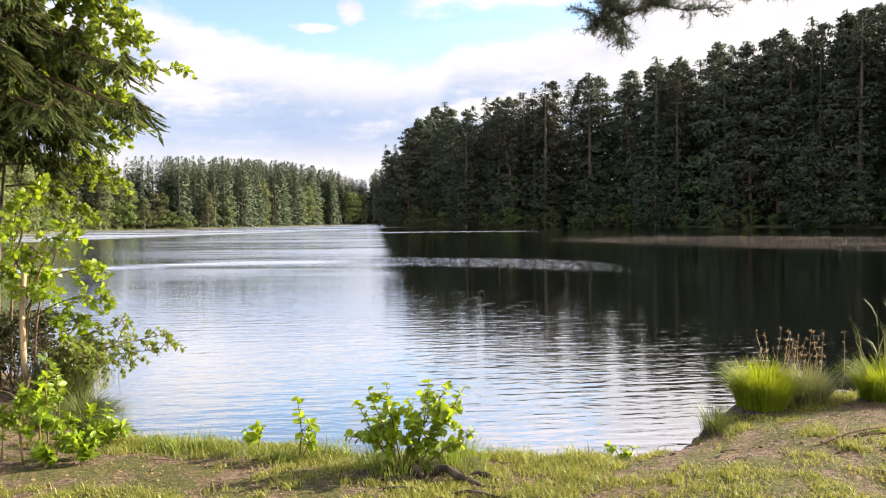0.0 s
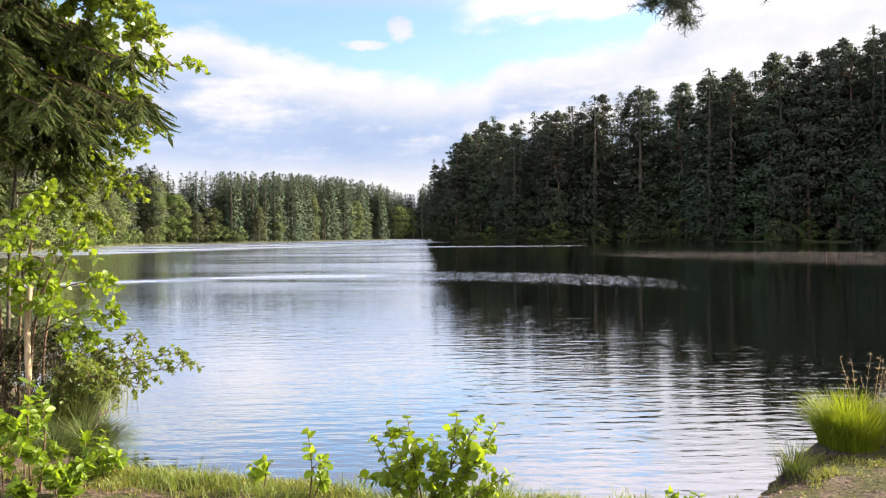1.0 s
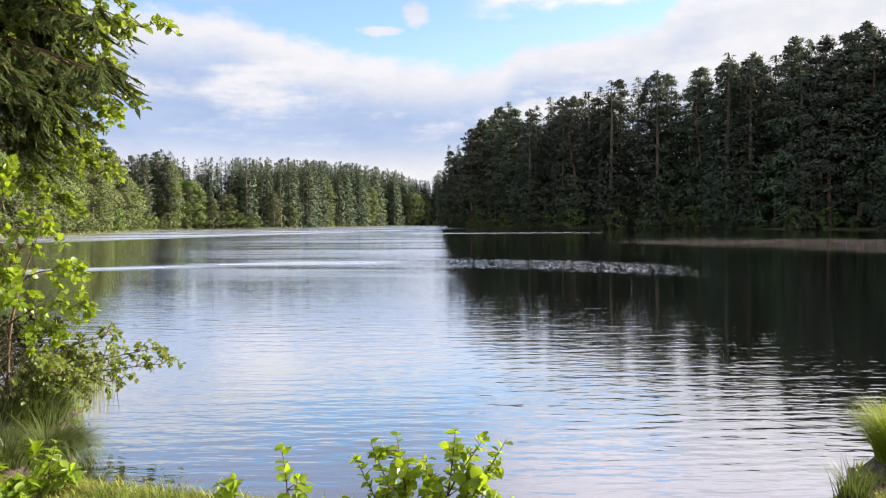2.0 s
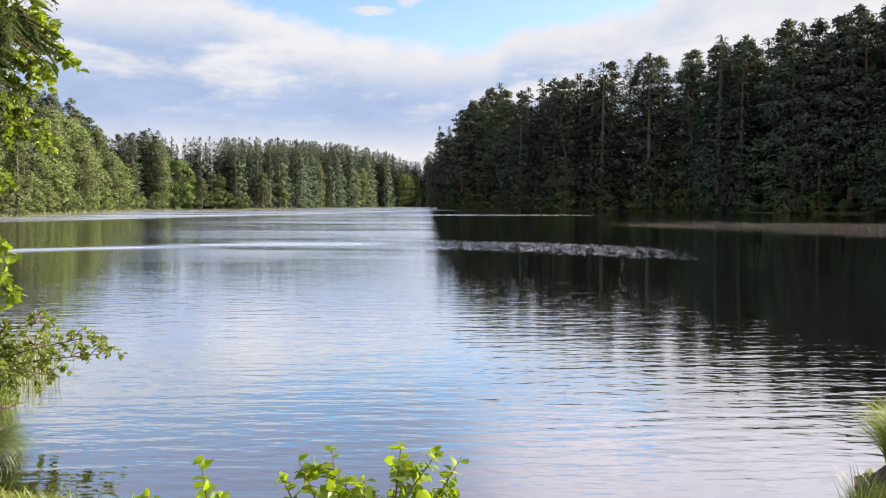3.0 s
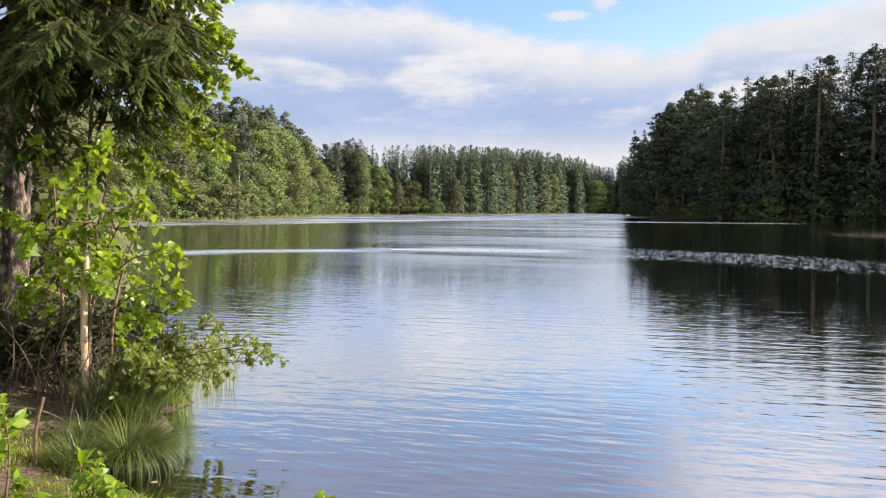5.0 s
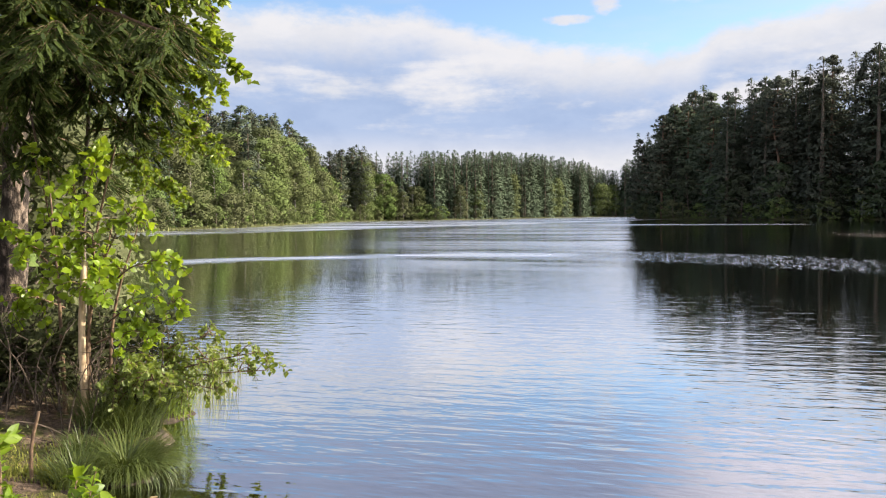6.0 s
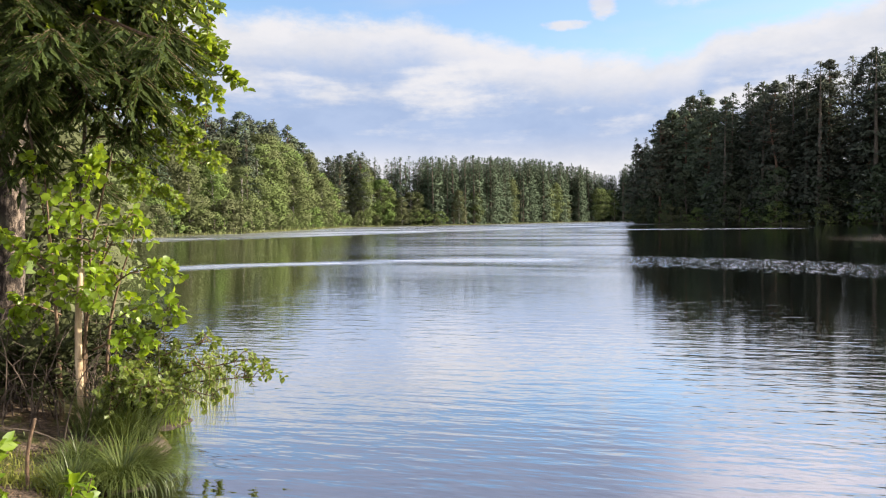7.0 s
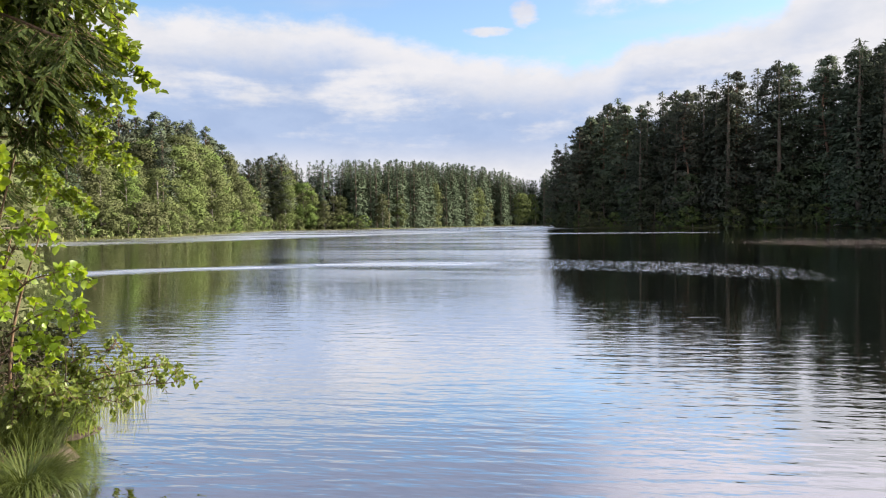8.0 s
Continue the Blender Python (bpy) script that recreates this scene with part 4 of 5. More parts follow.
def limb_with_twigs(rng, o, e, sag, twigs, reach, radius):
    """A limb from o to e: its wood as a mesh, and the lines of its twigs."""
    o, e = np.array(o, float), np.array(e, float)
    line = curve(o, (o + e) / 2 + (0, 0, sag), e, n=8)
    g = Geo()
    tube(g, line, np.linspace(radius, 0.003, len(line)), 6)
    lines, woods = [line], []
    for k in range(twigs):
        i = int(rng.integers(len(line) // 3, len(line)))
        d = unit(rng.normal(0, 1, 3) * (1, 1, 0.6) + unit(e - o) * 0.7)
        t = line[i] + d * reach * rng.uniform(0.4, 1.1)
        twig = curve(line[i], (line[i] + t) / 2 + (0, 0, 0.03), t - (0, 0, 0.06), n=4)
        gt = Geo()
        tube(gt, twig, np.linspace(0.004, 0.0015, len(twig)), 4)
        woods.append(gt)
        lines.append(twig)
    return g, lines, woods


def shore_alder():
    """The slender alder whose boughs hang over the water."""
    rng = np.random.default_rng(41)
    tree = new("alder_tree")
    z0 = ground_at(-4.35, 7.0)
    g = Geo()
    line = curve((-4.35, 7.0, z0 - 0.1), (-4.25, 6.95, 1.6), (-4.05, 6.9, 3.2), (-3.9, 6.8, 5.6), n=8)
    tube(g, line, np.linspace(0.018, 0.008, len(line)), 8)
    part("trunk", g, M["grey_bark"], tree, smooth=True)
    for x, y, zt, bx in ((-4.0, 6.5, 1.9, -0.15), (-3.85, 6.75, 1.6, 0.3), (-4.1, 6.8, 2.3, 0.35), (-3.75, 6.45, 1.5, 0.22)):
        g = Geo()
        b = ground_at(x, y)
        line = curve((x, y, b - 0.05), (x + bx * 0.2, y, b + (zt - b) * 0.5), (x + bx, y + 0.05, zt), n=6)
        tube(g, line, np.linspace(0.017, 0.004, len(line)), 6)
        part("stem", g, M["twig"], tree, smooth=True)
    ends = [((-4.05, 6.9, 3.0), (-3.10, 7.07, 2.62), 0.12), ((-4.0, 6.9, 3.3), (-2.06, 6.12, 2.86), 0.38), ((-3.95, 6.85, 3.7), (-2.35, 6.3, 3.15), 0.3), ((-3.95, 6.85, 3.9), (-2.7, 6.5, 3.4), 0.25), ((-4.1, 6.9, 2.6), (-3.25, 6.95, 2.35), 0.1), ((-4.0, 6.9, 3.4), (-2.9, 6.9, 2.95), 0.2), ((-4.1, 6.9, 2.9), (-3.4, 6.2, 2.75), 0.15), ((-3.95, 6.8, 4.4), (-2.6, 6.2, 4.0), 0.2), ((-3.95, 6.8, 4.6), (-3.4, 5.9, 4.1), 0.2), ((-4.15, 6.9, 2.2), (-3.35, 7.25, 2.0), 0.1), ((-4.15, 6.9, 2.0), (-3.55, 7.0, 1.75), 0.12), ((-4.05, 6.9, 3.1), (-3.2, 6.4, 3.0), 0.2), ((-4.15, 6.9, 2.4), (-3.45, 7.3, 2.15), 0.12), ((-3.95, 6.85, 4.1), (-2.95, 6.3, 3.65), 0.2), ((-3.95, 6.85, 3.8), (-2.75, 6.4, 3.2), 0.25), ((-3.95, 6.8, 4.0), (-2.9, 6.55, 3.6), 0.2), ((-4.0, 6.9, 3.0), (-2.90, 7.15, 2.62), 0.12), ((-4.0, 6.9, 2.9), (-2.93, 7.12, 2.78), 0.12), ((-4.05, 6.9, 2.7), (-3.2, 7.1, 2.46), 0.12), ((-4.0, 6.9, 3.2), (-2.88, 7.1, 3.0), 0.15)]
    for o, e, sag in ends:
        e = (e[0] - 0.26 * (e[2] > 2.5), e[1], e[2])
        g, lines, woods = limb_with_twigs(rng, o, e, sag, 20, 0.27, 0.012)
        limb = part("bough", g, M["twig"], tree, smooth=True)
        for gt in woods:
            part("twig", gt, M["twig"], limb)
        joined_leaves("foliage", rng, lines, 19 if e[2] > 2.5 else 24, 0.066 if e[2] > 2.5 else 0.044, M["alder_foliage"], limb, 0.25)
    # the bright lower growth
    for o, e, sag in (((-3.85, 6.75, 0.8), (-3.10, 6.56, 0.98), 0.08), ((-3.9, 6.75, 1.0), (-3.2, 6.6, 1.25), 0.08), ((-3.75, 6.5, 0.9), (-3.35, 6.2, 1.15), 0.05), ((-3.7, 6.5, 1.1), (-3.3, 6.45, 1.62), 0.05), ((-3.8, 6.6, 1.0), (-3.5, 6.3, 1.45), 0.05), ((-3.7, 6.5, 0.7), (-3.2, 6.5, 0.80), 0.04), ((-3.9, 6.6, 1.1), (-3.85, 6.2, 1.35), 0.05), ((-4.0, 6.7, 1.3), (-3.75, 6.4, 1.75), 0.05), ((-4.3, 6.7, 1.2), (-4.35, 6.2, 1.5), 0.05), ((-4.2, 6.7, 0.9), (-4.2, 6.2, 1.0), 0.05), ((-4.4, 6.8, 1.4), (-4.15, 6.45, 1.95), 0.05), ((-3.9, 6.6, 1.5), (-3.55, 6.4, 1.95), 0.05)):
        g, lines, woods = limb_with_twigs(rng, o, e, sag, 8, 0.24, 0.008)
        limb = part("bough", g, M["twig"], tree, smooth=True)
        for gt in woods:
            part("twig", gt, M["twig"], limb)
        for line in lines:
            add_leaves(limb, rng, "alder_leaf", stem_leaves(rng, line, 0.2, 16), 0.82)
    tagged(tree, "slender alder with sunlit bright green leaves over the bank", "tree")
    # the leafy bough just above the water
    bough = new("overhanging_bough")
    for o, e, sag in (((-3.75, 6.75, 0.25), (-2.76, 7.10, 0.46), 0.06), ((-3.75, 6.75, 0.3), (-2.72, 6.93, 0.62), 0.04), ((-3.7, 6.7, 0.25), (-3.0, 6.85, 0.36), 0.10), ((-3.7, 6.75, 0.3), (-3.1, 7.0, 0.55), 0.08), ((-3.7, 6.65, 0.25), (-3.2, 6.6, 0.42), 0.10), ((-3.7, 6.7, 0.35), (-3.1, 6.95, 0.72), 0.08), ((-3.75, 6.7, 0.3), (-3.35, 6.55, 0.55), 0.1), ((-3.6, 6.5, 0.22), (-3.25, 6.35, 0.60), 0.08), ((-3.6, 6.5, 0.22), (-3.15, 6.45, 0.50), 0.08)):
        g, lines, woods = limb_with_twigs(rng, o, e, sag, 16, 0.2, 0.008)
        limb = part("bough", g, M["twig"], bough, smooth=True)
        for gt in woods:
            part("twig", gt, M["twig"], limb)
        joined_leaves("foliage", rng, lines, 12, 0.042, M["willow_leaf"], limb, 0.25)
    tagged(bough, "low leafy willow bough hanging over the water", "bush")
    # a snapped sapling: pale bare stub with a hooked strip of bark at its top
    stub = new("broken_sapling")
    g = Geo()
    line = curve((-3.70, 6.40, ground_at(-3.7, 6.4) - 0.05), (-3.735, 6.41, 0.75), (-3.71, 6.43, 1.26), n=6)
    tube(g, line, np.linspace(0.026, 0.022, len(line)), 8, 0.06, rng)
    part("stub", g, M["bare_wood"], stub, "pale barkless wood", True)
    g = Geo()
    loop = curve((-3.71, 6.43, 1.22), (-3.77, 6.42, 1.32), (-3.75, 6.43, 1.43), (-3.68, 6.44, 1.46), (-3.62, 6.45, 1.42), (-3.60, 6.45, 1.36), n=5)
    tube(g, loop, np.linspace(0.012, 0.005, len(loop)), 6)
    part("bark_strip", g, M["dark_wood"], stub, "dark curled strip of bark", True)
    tagged(stub, "snapped sapling stump with pale bare wood", "stump")
    # brown brushwood under it; the shade there is put into its dark colours
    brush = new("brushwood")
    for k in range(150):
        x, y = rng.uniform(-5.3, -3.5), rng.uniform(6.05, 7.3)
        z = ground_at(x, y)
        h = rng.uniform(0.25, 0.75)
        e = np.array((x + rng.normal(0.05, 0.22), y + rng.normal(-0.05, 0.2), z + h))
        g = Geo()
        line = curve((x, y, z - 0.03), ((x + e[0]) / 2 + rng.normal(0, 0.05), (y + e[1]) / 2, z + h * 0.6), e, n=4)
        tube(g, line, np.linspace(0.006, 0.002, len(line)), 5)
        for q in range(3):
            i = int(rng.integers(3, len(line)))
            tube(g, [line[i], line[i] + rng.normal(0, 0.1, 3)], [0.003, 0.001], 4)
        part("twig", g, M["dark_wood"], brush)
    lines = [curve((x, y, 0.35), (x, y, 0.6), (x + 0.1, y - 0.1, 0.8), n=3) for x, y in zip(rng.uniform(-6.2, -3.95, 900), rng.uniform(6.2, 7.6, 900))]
    joined_leaves("foliage", rng, lines, 12, 0.055, M["shade_leaf"], brush, 0.0)
    tagged(brush, "tangle of brown twigs and leaves under the trees, coloured dark for shade", "brush")


shore_alder()


def needle_twigs(g_wood, g_needle, rng, line, per_metre, length, width, radius=0.0022):
    """Needles all round a twig."""
    if radius:
        tube(g_wood, line, np.linspace(radius, radius * 0.5, len(line)), 3)
    seg = np.linalg.norm(np.diff(line, axis=0), axis=1)
    acc = np.concatenate(([0], np.cumsum(seg)))
    n = max(6, int(acc[-1] * per_metre))
    t = rng.uniform(0.0, 1.0, n) * acc[-1]
    p = np.stack([np.interp(t, acc, line[:, k]) for k in range(3)], -1)
    tan = unit(line[-1] - line[0])
    d = unit(np.cross(tan, rng.normal(0, 1, (n, 3)))) + tan * 0.75 + (0, 0, 0.15)
    needles(g_needle, p, d, length * rng.uniform(0.7, 1.15, n), np.full(n, width), rng.normal(0, 1, (n, 3)))


def bank_spruce():
    """The spruce on the bank: bark, and boughs with hanging needle twigs."""
    rng = np.random.default_rng(51)
    tree = new("bank_spruce")
    x, y = -5.22, 7.02
    z = ground_at(x, y)
    lean = np.array((0.085, 0.032, 1.0))
    axis = lambda h: np.array((x, y, z)) + lean * h
    g = Geo()
    line = np.array([axis(h) + (0.012 * math.sin(h * 2.1), 0.012 * math.cos(h * 1.7), 0) for h in np.linspace(-0.15, 11.5, 60)])
    tube(g, line, 0.10 * (1 - np.linspace(0, 0.97, 60)) + 0.012 + 0.05 * np.exp(-np.linspace(0, 11.5, 60) * 3.5), 16, 0.05, rng)
    part("trunk", g, M["spruce_bark"], tree, "scaly grey-brown bark", True)
    boughs = [((-2.48, 5.95, 2.62), 2.75, 0.10), ((-2.65, 6.15, 3.00), 3.0, 0.10), ((-2.9, 5.6, 2.55), 2.6, 0.05), ((-3.45, 6.8, 2.75), 2.9, 0.05), ((-3.3, 6.4, 3.3), 3.4, 0.05), ((-3.4, 5.6, 3.0), 3.1, 0.05), ((-3.05, 6.3, 3.75), 3.9, 0.1), ((-3.6, 7.1, 3.4), 3.6, 0.1), ((-3.4, 5.9, 2.9), 3.0, 0.05), ((-3.8, 6.9, 2.3), 2.5, 0.0), ((-2.9, 6.5, 3.35), 3.45, 0.08), ((-3.4, 6.7, 3.05), 3.2, 0.05), ((-3.3, 6.1, 2.75), 2.9, 0.05), ((-3.0, 5.9, 3.5), 3.7, 0.1), ((-3.5, 7.0, 3.0), 3.15, 0.05), ((-3.4, 6.6, 2.55), 2.7, 0.05), ((-4.3, 6.6, 2.1), 2.3, 0.0), ((-4.0, 6.2, 2.6), 2.8, 0.0)]
    boughs += [((-4.55, 6.5, 2.15), 2.45, 0.0)]
    ends = [(np.array(e) - ((0.10 if e[2] < 3.2 and e[1] < 6.3 else 0.40), 0, 0) if e[0] > -3.1 else np.array(e), h, s) for e, h, s in boughs]
    for k in range(34):                                              # the dense dark fan towards the water
        e = np.array((rng.uniform(-4.5, -3.55), rng.uniform(6.1, 7.0), rng.uniform(2.4, 3.6)))
        ends.append((e, e[2] + rng.uniform(0.15, 0.4), 0.04))
    for k in range(16):
        h = rng.uniform(1.2, 5.2)
        a = rng.uniform(0, 2 * np.pi)
        if abs((a + 0.35 + np.pi) % (2 * np.pi) - np.pi) < 1.35 and h < 3.3:
            continue
        r = (2.2 - h * 0.16) * rng.uniform(0.7, 1.1)
        ends.append((axis(h) + (math.cos(a) * r, math.sin(a) * r, -0.35 * r * 0.5), h, 0.05))
    for k in range(24):
        h = rng.uniform(3.0, 4.6)
        a = rng.uniform(-2.1, -0.45)
        r = rng.uniform(1.0, 2.1)
        ends.append((axis(h) + (math.cos(a) * r, math.sin(a) * r, -0.25 * r), h, 0.03))
    for k in range(14):
        h = rng.uniform(2.9, 4.8)
        a = rng.uniform(-2.7, -1.4)
        r = rng.uniform(0.9, 1.9)
        ends.append((axis(h) + (math.cos(a) * r, math.sin(a) * r, -0.22 * r), h, 0.03))
    for k in range(11):
        h = rng.uniform(2.9, 4.9)
        a = rng.uniform(-2.9, 0.3)
        r = rng.uniform(0.8, 1.7)
        ends.append((axis(h) + (math.cos(a) * r, math.sin(a) * r, -0.22 * r), h, 0.03))
    for e, h, s in ends:
        o = axis(h)
        line = curve(o, o + (e - o) * 0.5 + (0, 0, s + 0.04), e - (0, 0, 0.05), e + unit(e - o) * 0.12 + (0, 0, 0.03), n=6)
        gw, gn, gs = Geo(), Geo(), Geo()
        sp, sd, sl = [], [], []
        tube(gw, line, np.linspace(0.016, 0.003, len(line)), 6)
        length = np.linalg.norm(e - o)
        side = unit(np.cross(e - o, (0, 0, 1.0)))
        for t in np.linspace(0.22, 1.0, int(length * 32)):
            i = t * (len(line) - 1)
            p = np.array([np.interp(i, np.arange(len(line)), line[:, q]) for q in range(3)])
            sg = 1 if rng.random() < 0.5 else -1
            L = (0.08 + 0.26 * min(1, (1.04 - t) * 2.0)) * rng.uniform(0.6, 1.2)
            d = unit(unit(e - o) * 0.75 + side * sg * rng.uniform(0.5, 1.0) + (0, 0, -0.22))
            tip = p + d * L - (0, 0, 0.45 * L * rng.uniform(0.3, 1.6))
            tw = curve(p, (p + tip) / 2 + (0, 0, 0.015), tip, n=3)
            needle_twigs(gw, gn, rng, tw, 120, 0.021, 0.0066)
            sp.append(p); sd.append(tip - p); sl.append(L)
            for q in range(int(L / 0.075)):
                f = rng.uniform(0.15, 0.95)
                b = p + (tip - p) * f
                d2 = unit(d + side * rng.uniform(-1, 1) + (0, 0, -rng.uniform(0.1, 0.7)))
                e2 = b + d2 * rng.uniform(0.06, 0.16)
                needle_twigs(gw, gn, rng, np.array([b, e2]), 90, 0.021, 0.0072, 0.0)
                sp.append(b); sd.append(e2 - b); sl.append(np.linalg.norm(e2 - b))
        sl = np.array(sl) * 1.08
        # flat cards fill out the needles; inner shade is in their dark colour
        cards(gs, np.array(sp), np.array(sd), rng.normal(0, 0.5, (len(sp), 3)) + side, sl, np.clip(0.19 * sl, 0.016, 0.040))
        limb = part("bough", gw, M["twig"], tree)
        tagged(part("spray", gs, M["spruce_shade_spray"], limb), kind="stuff")
        tagged(part("needles", gn, M["spruce_needle"], limb), kind="stuff")
    # upper crown, above the view
    g = Geo()
    n = 2600
    h = rng.uniform(4.6, 11.4, n)
    a = rng.uniform(0, 2 * np.pi, n)
    r = (11.9 - h) * 0.20 * rng.uniform(0.2, 1, n) ** 0.6
    p = np.stack([x + lean[0] * h + np.cos(a) * r, y + lean[1] * h + np.sin(a) * r, z + h - 0.25 * r], -1)
    d = np.stack([np.cos(a), np.sin(a), np.full(n, -0.35)], -1) + rng.normal(0, 0.35, (n, 3))
    cards(g, p, d, rng.normal(0, 1, (n, 3)), rng.uniform(0.2, 0.42, n), rng.uniform(0.07, 0.15, n))
    part("crown", g, M["spruce_crown"], tree)
    tagged(tree, "spruce leaning over the bank, scaly bark and drooping boughs", "tree")


bank_spruce()


def landing_pine():
    """A pine beside the landing; only one low bough comes into view."""
    rng = np.random.default_rng(61)
    tree = new("landing_pine")
    x, y = 4.6, 3.2
    z = ground_at(x, y)
    g = Geo()
    line = curve((x, y, z - 0.2), (x + 0.05, y, 5), (x - 0.1, y + 0.1, 12), n=8)
    tube(g, line, np.linspace(0.17, 0.04, len(line)), 12, 0.03, rng)
    part("trunk", g, M["pine_bark"], tree, "ruddy flaking bark", True)
    main = curve((4.55, 3.25, 5.2), (2.6, 4.75, 4.05), (1.62, 5.02, 3.22), (1.22, 5.05, 2.98), (0.93, 5.08, 2.88), n=7)
    gw, gn = Geo(), Geo()
    tube(gw, main, np.linspace(0.035, 0.004, len(main)), 7)
    subs = [main[-12:]]
    for i, e in ((20, (1.30, 5.1, 3.05)), (22, (1.02, 5.0, 3.02)), (24, (0.88, 5.05, 2.98)), (18, (2.05, 5.0, 3.12)), (16, (2.2, 5.1, 3.10)), (19, (1.75, 5.2, 3.02)), (14, (2.4, 4.9, 3.16)), (21, (1.05, 5.2, 3.10)), (12, (2.75, 4.8, 3.3)), (23, (1.15, 5.2, 2.83)), (25, (1.05, 4.95, 2.86)), (20, (1.42, 5.15, 3.12)), (22, (0.98, 5.1, 3.1))):
        o, e = main[i], np.array(e)
        subs.append(curve(o, (o + e) / 2 + (0, 0, -0.03), e, n=4))
    for s in subs:
        tube(gw, s, np.linspace(0.007, 0.003, len(s)), 5)
        for k in range(40):
            i = int(rng.integers(1, len(s)))
            d = unit(unit(s[-1] - s[0]) + rng.normal(0, 0.65, 3))
            e = s[i] + d * rng.uniform(0.04, 0.13)
            needle_twigs(gw, gn, rng, np.array([s[i], (s[i] + e) / 2, e]), 420, 0.045, 0.003, 0.0022)
    limb = part("bough", gw, M["dark_wood"], tree)
    tagged(part("needles", gn, M["pine_needle"], limb), kind="stuff")
    g = Geo()
    c = np.repeat(np.array([(x + math.cos(a) * r, y + math.sin(a) * r, h) for a, r, h in zip(rng.uniform(0, 6.28, 46), rng.uniform(0.3, 2.4, 46), rng.uniform(6.5, 12.5, 46))]), 40, axis=0)
    d = unit(rng.normal(0, 1, c.shape))
    cards(g, c + d * (0.55, 0.55, 0.3), d, rng.normal(0, 1, c.shape), rng.uniform(0.15, 0.3, len(c)), rng.uniform(0.05, 0.1, len(c)))
    part("crown", g, M["pine_crown"], tree)
    tagged(tree, "pine beside the landing with one low needled bough", "tree")


landing_pine()

# ---------------------------------------------------------------- grasses


def sedge_tuft(x, y, n, length, spread, mat, label, seed, droop=1.5, width=0.005, lean=(0, 0), z=None, foot=0.55, up=0.9):
    """A tussock: earthy foot and arching blades."""
    rng = np.random.default_rng(seed)
    z = max(ground_at(x, y), -0.06) if z is None else z
    tuft = new("sedge_tuft")
    tuft.location = (x, y, z)
    g = Geo()
    k = 9
    ring = [(0.0, 0.04), (0.35, 0.035), (0.7, 0.02), (1.0, -0.07)]
    v = [(math.cos(a) * r * spread * foot * 1.4 * (1 + 0.12 * math.sin(a * 3 + seed)), math.sin(a) * r * spread * foot * 1.4, h + 0.01 * math.sin(a * 4)) for r, h in ring for a in np.arange(k) / k * 6.2832]
    q = [(i * k + j, (i + 1) * k + j, (i + 1) * k + (j + 1) % k, i * k + (j + 1) % k) for i in range(3) for j in range(k)]
    g.put(v, q)
    part("root_mound", g, M["dark_wood"], tuft, "dark earthy root mound", True)
    a = rng.uniform(0, 2 * np.pi, n)
    r = spread * foot * rng.uniform(0, 1, n) ** 0.6
    p = np.stack([np.cos(a) * r, np.sin(a) * r, 0.05 - 0.06 * r / spread], -1)
    out = np.stack([np.cos(a) + lean[0], np.sin(a) + lean[1], np.zeros(n)], -1) + rng.normal(0, 0.45, (n, 3)) * (1, 1, 0)
    g = Geo()
    blades(g, p, out, length * rng.uniform(0.55, 1.15, n), width * rng.uniform(0.7, 1.3, n), droop * rng.uniform(0.4, 1.25, n) * (0.5 + 0.7 * r / (spread * foot)), 6, up)
    tagged(part("grass_blade", g, M[mat], tuft), kind="stuff")
    return tagged(tuft, label, "grass tuft", "sedge tussocks")


sedge_tuft(-3.04, 6.06, 1300, 0.38, 0.31, "sedge", "large sedge tussock drooping into the shallow water", 71, 2.7, 0.005, up=0.72)
sedge_tuft(-3.35, 6.02, 160, 0.20, 0.22, "sedge", "sedge tussock on the shaded bank", 72, 1.9)
sedge_tuft(-3.45, 6.55, 620, 0.46, 0.36, "sedge", "sedge tussock under the overhanging bough", 73, 1.8)
sedge_tuft(-3.60, 6.40, 260, 0.36, 0.24, "sedge", "tall dull sedge in front of the brushwood", 70, 1.2, 0.004)
sedge_tuft(-3.80, 7.25, 520, 0.52, 0.40, "grass", "upright green grass behind the overhanging bough", 67, 0.9, 0.005)
sedge_tuft(-0.34, 4.56, 420, 0.16, 0.40, "grass", "grass tuft round the foot of a bush", 68, 1.4, 0.004)
sedge_tuft(0.02, 4.64, 420, 0.16, 0.40, "grass", "grass tuft round the foot of a bush", 69, 1.4, 0.004)
sedge_tuft(-3.06, 5.70, 300, 0.24, 0.20, "sedge", "green grass tuft on the bank", 74, 1.9)
sedge_tuft(2.44, 6.22, 2400, 0.37, 0.30, "bright_sedge", "dense sunlit yellow-green sedge tussock by the water", 75, 1.35, 0.0055, foot=0.62)
sedge_tuft(2.86, 6.30, 900, 0.33, 0.24, "reed", "looser sedge tussock with dry stalks", 76, 1.4, 0.0045)
sedge_tuft(3.44, 6.30, 1700, 0.35, 0.32, "bright_sedge", "bright green sedge tussock on the bank", 77, 1.8, 0.005)
sedge_tuft(3.95, 6.5, 700, 0.40, 0.32, "bright_sedge", "bright green sedge tussock on the bank", 78, 1.5, 0.005)
sedge_tuft(1.88, 5.62, 190, 0.22, 0.16, "sedge", "small pale grass tuft at the water's edge", 79, 1.2, 0.004)


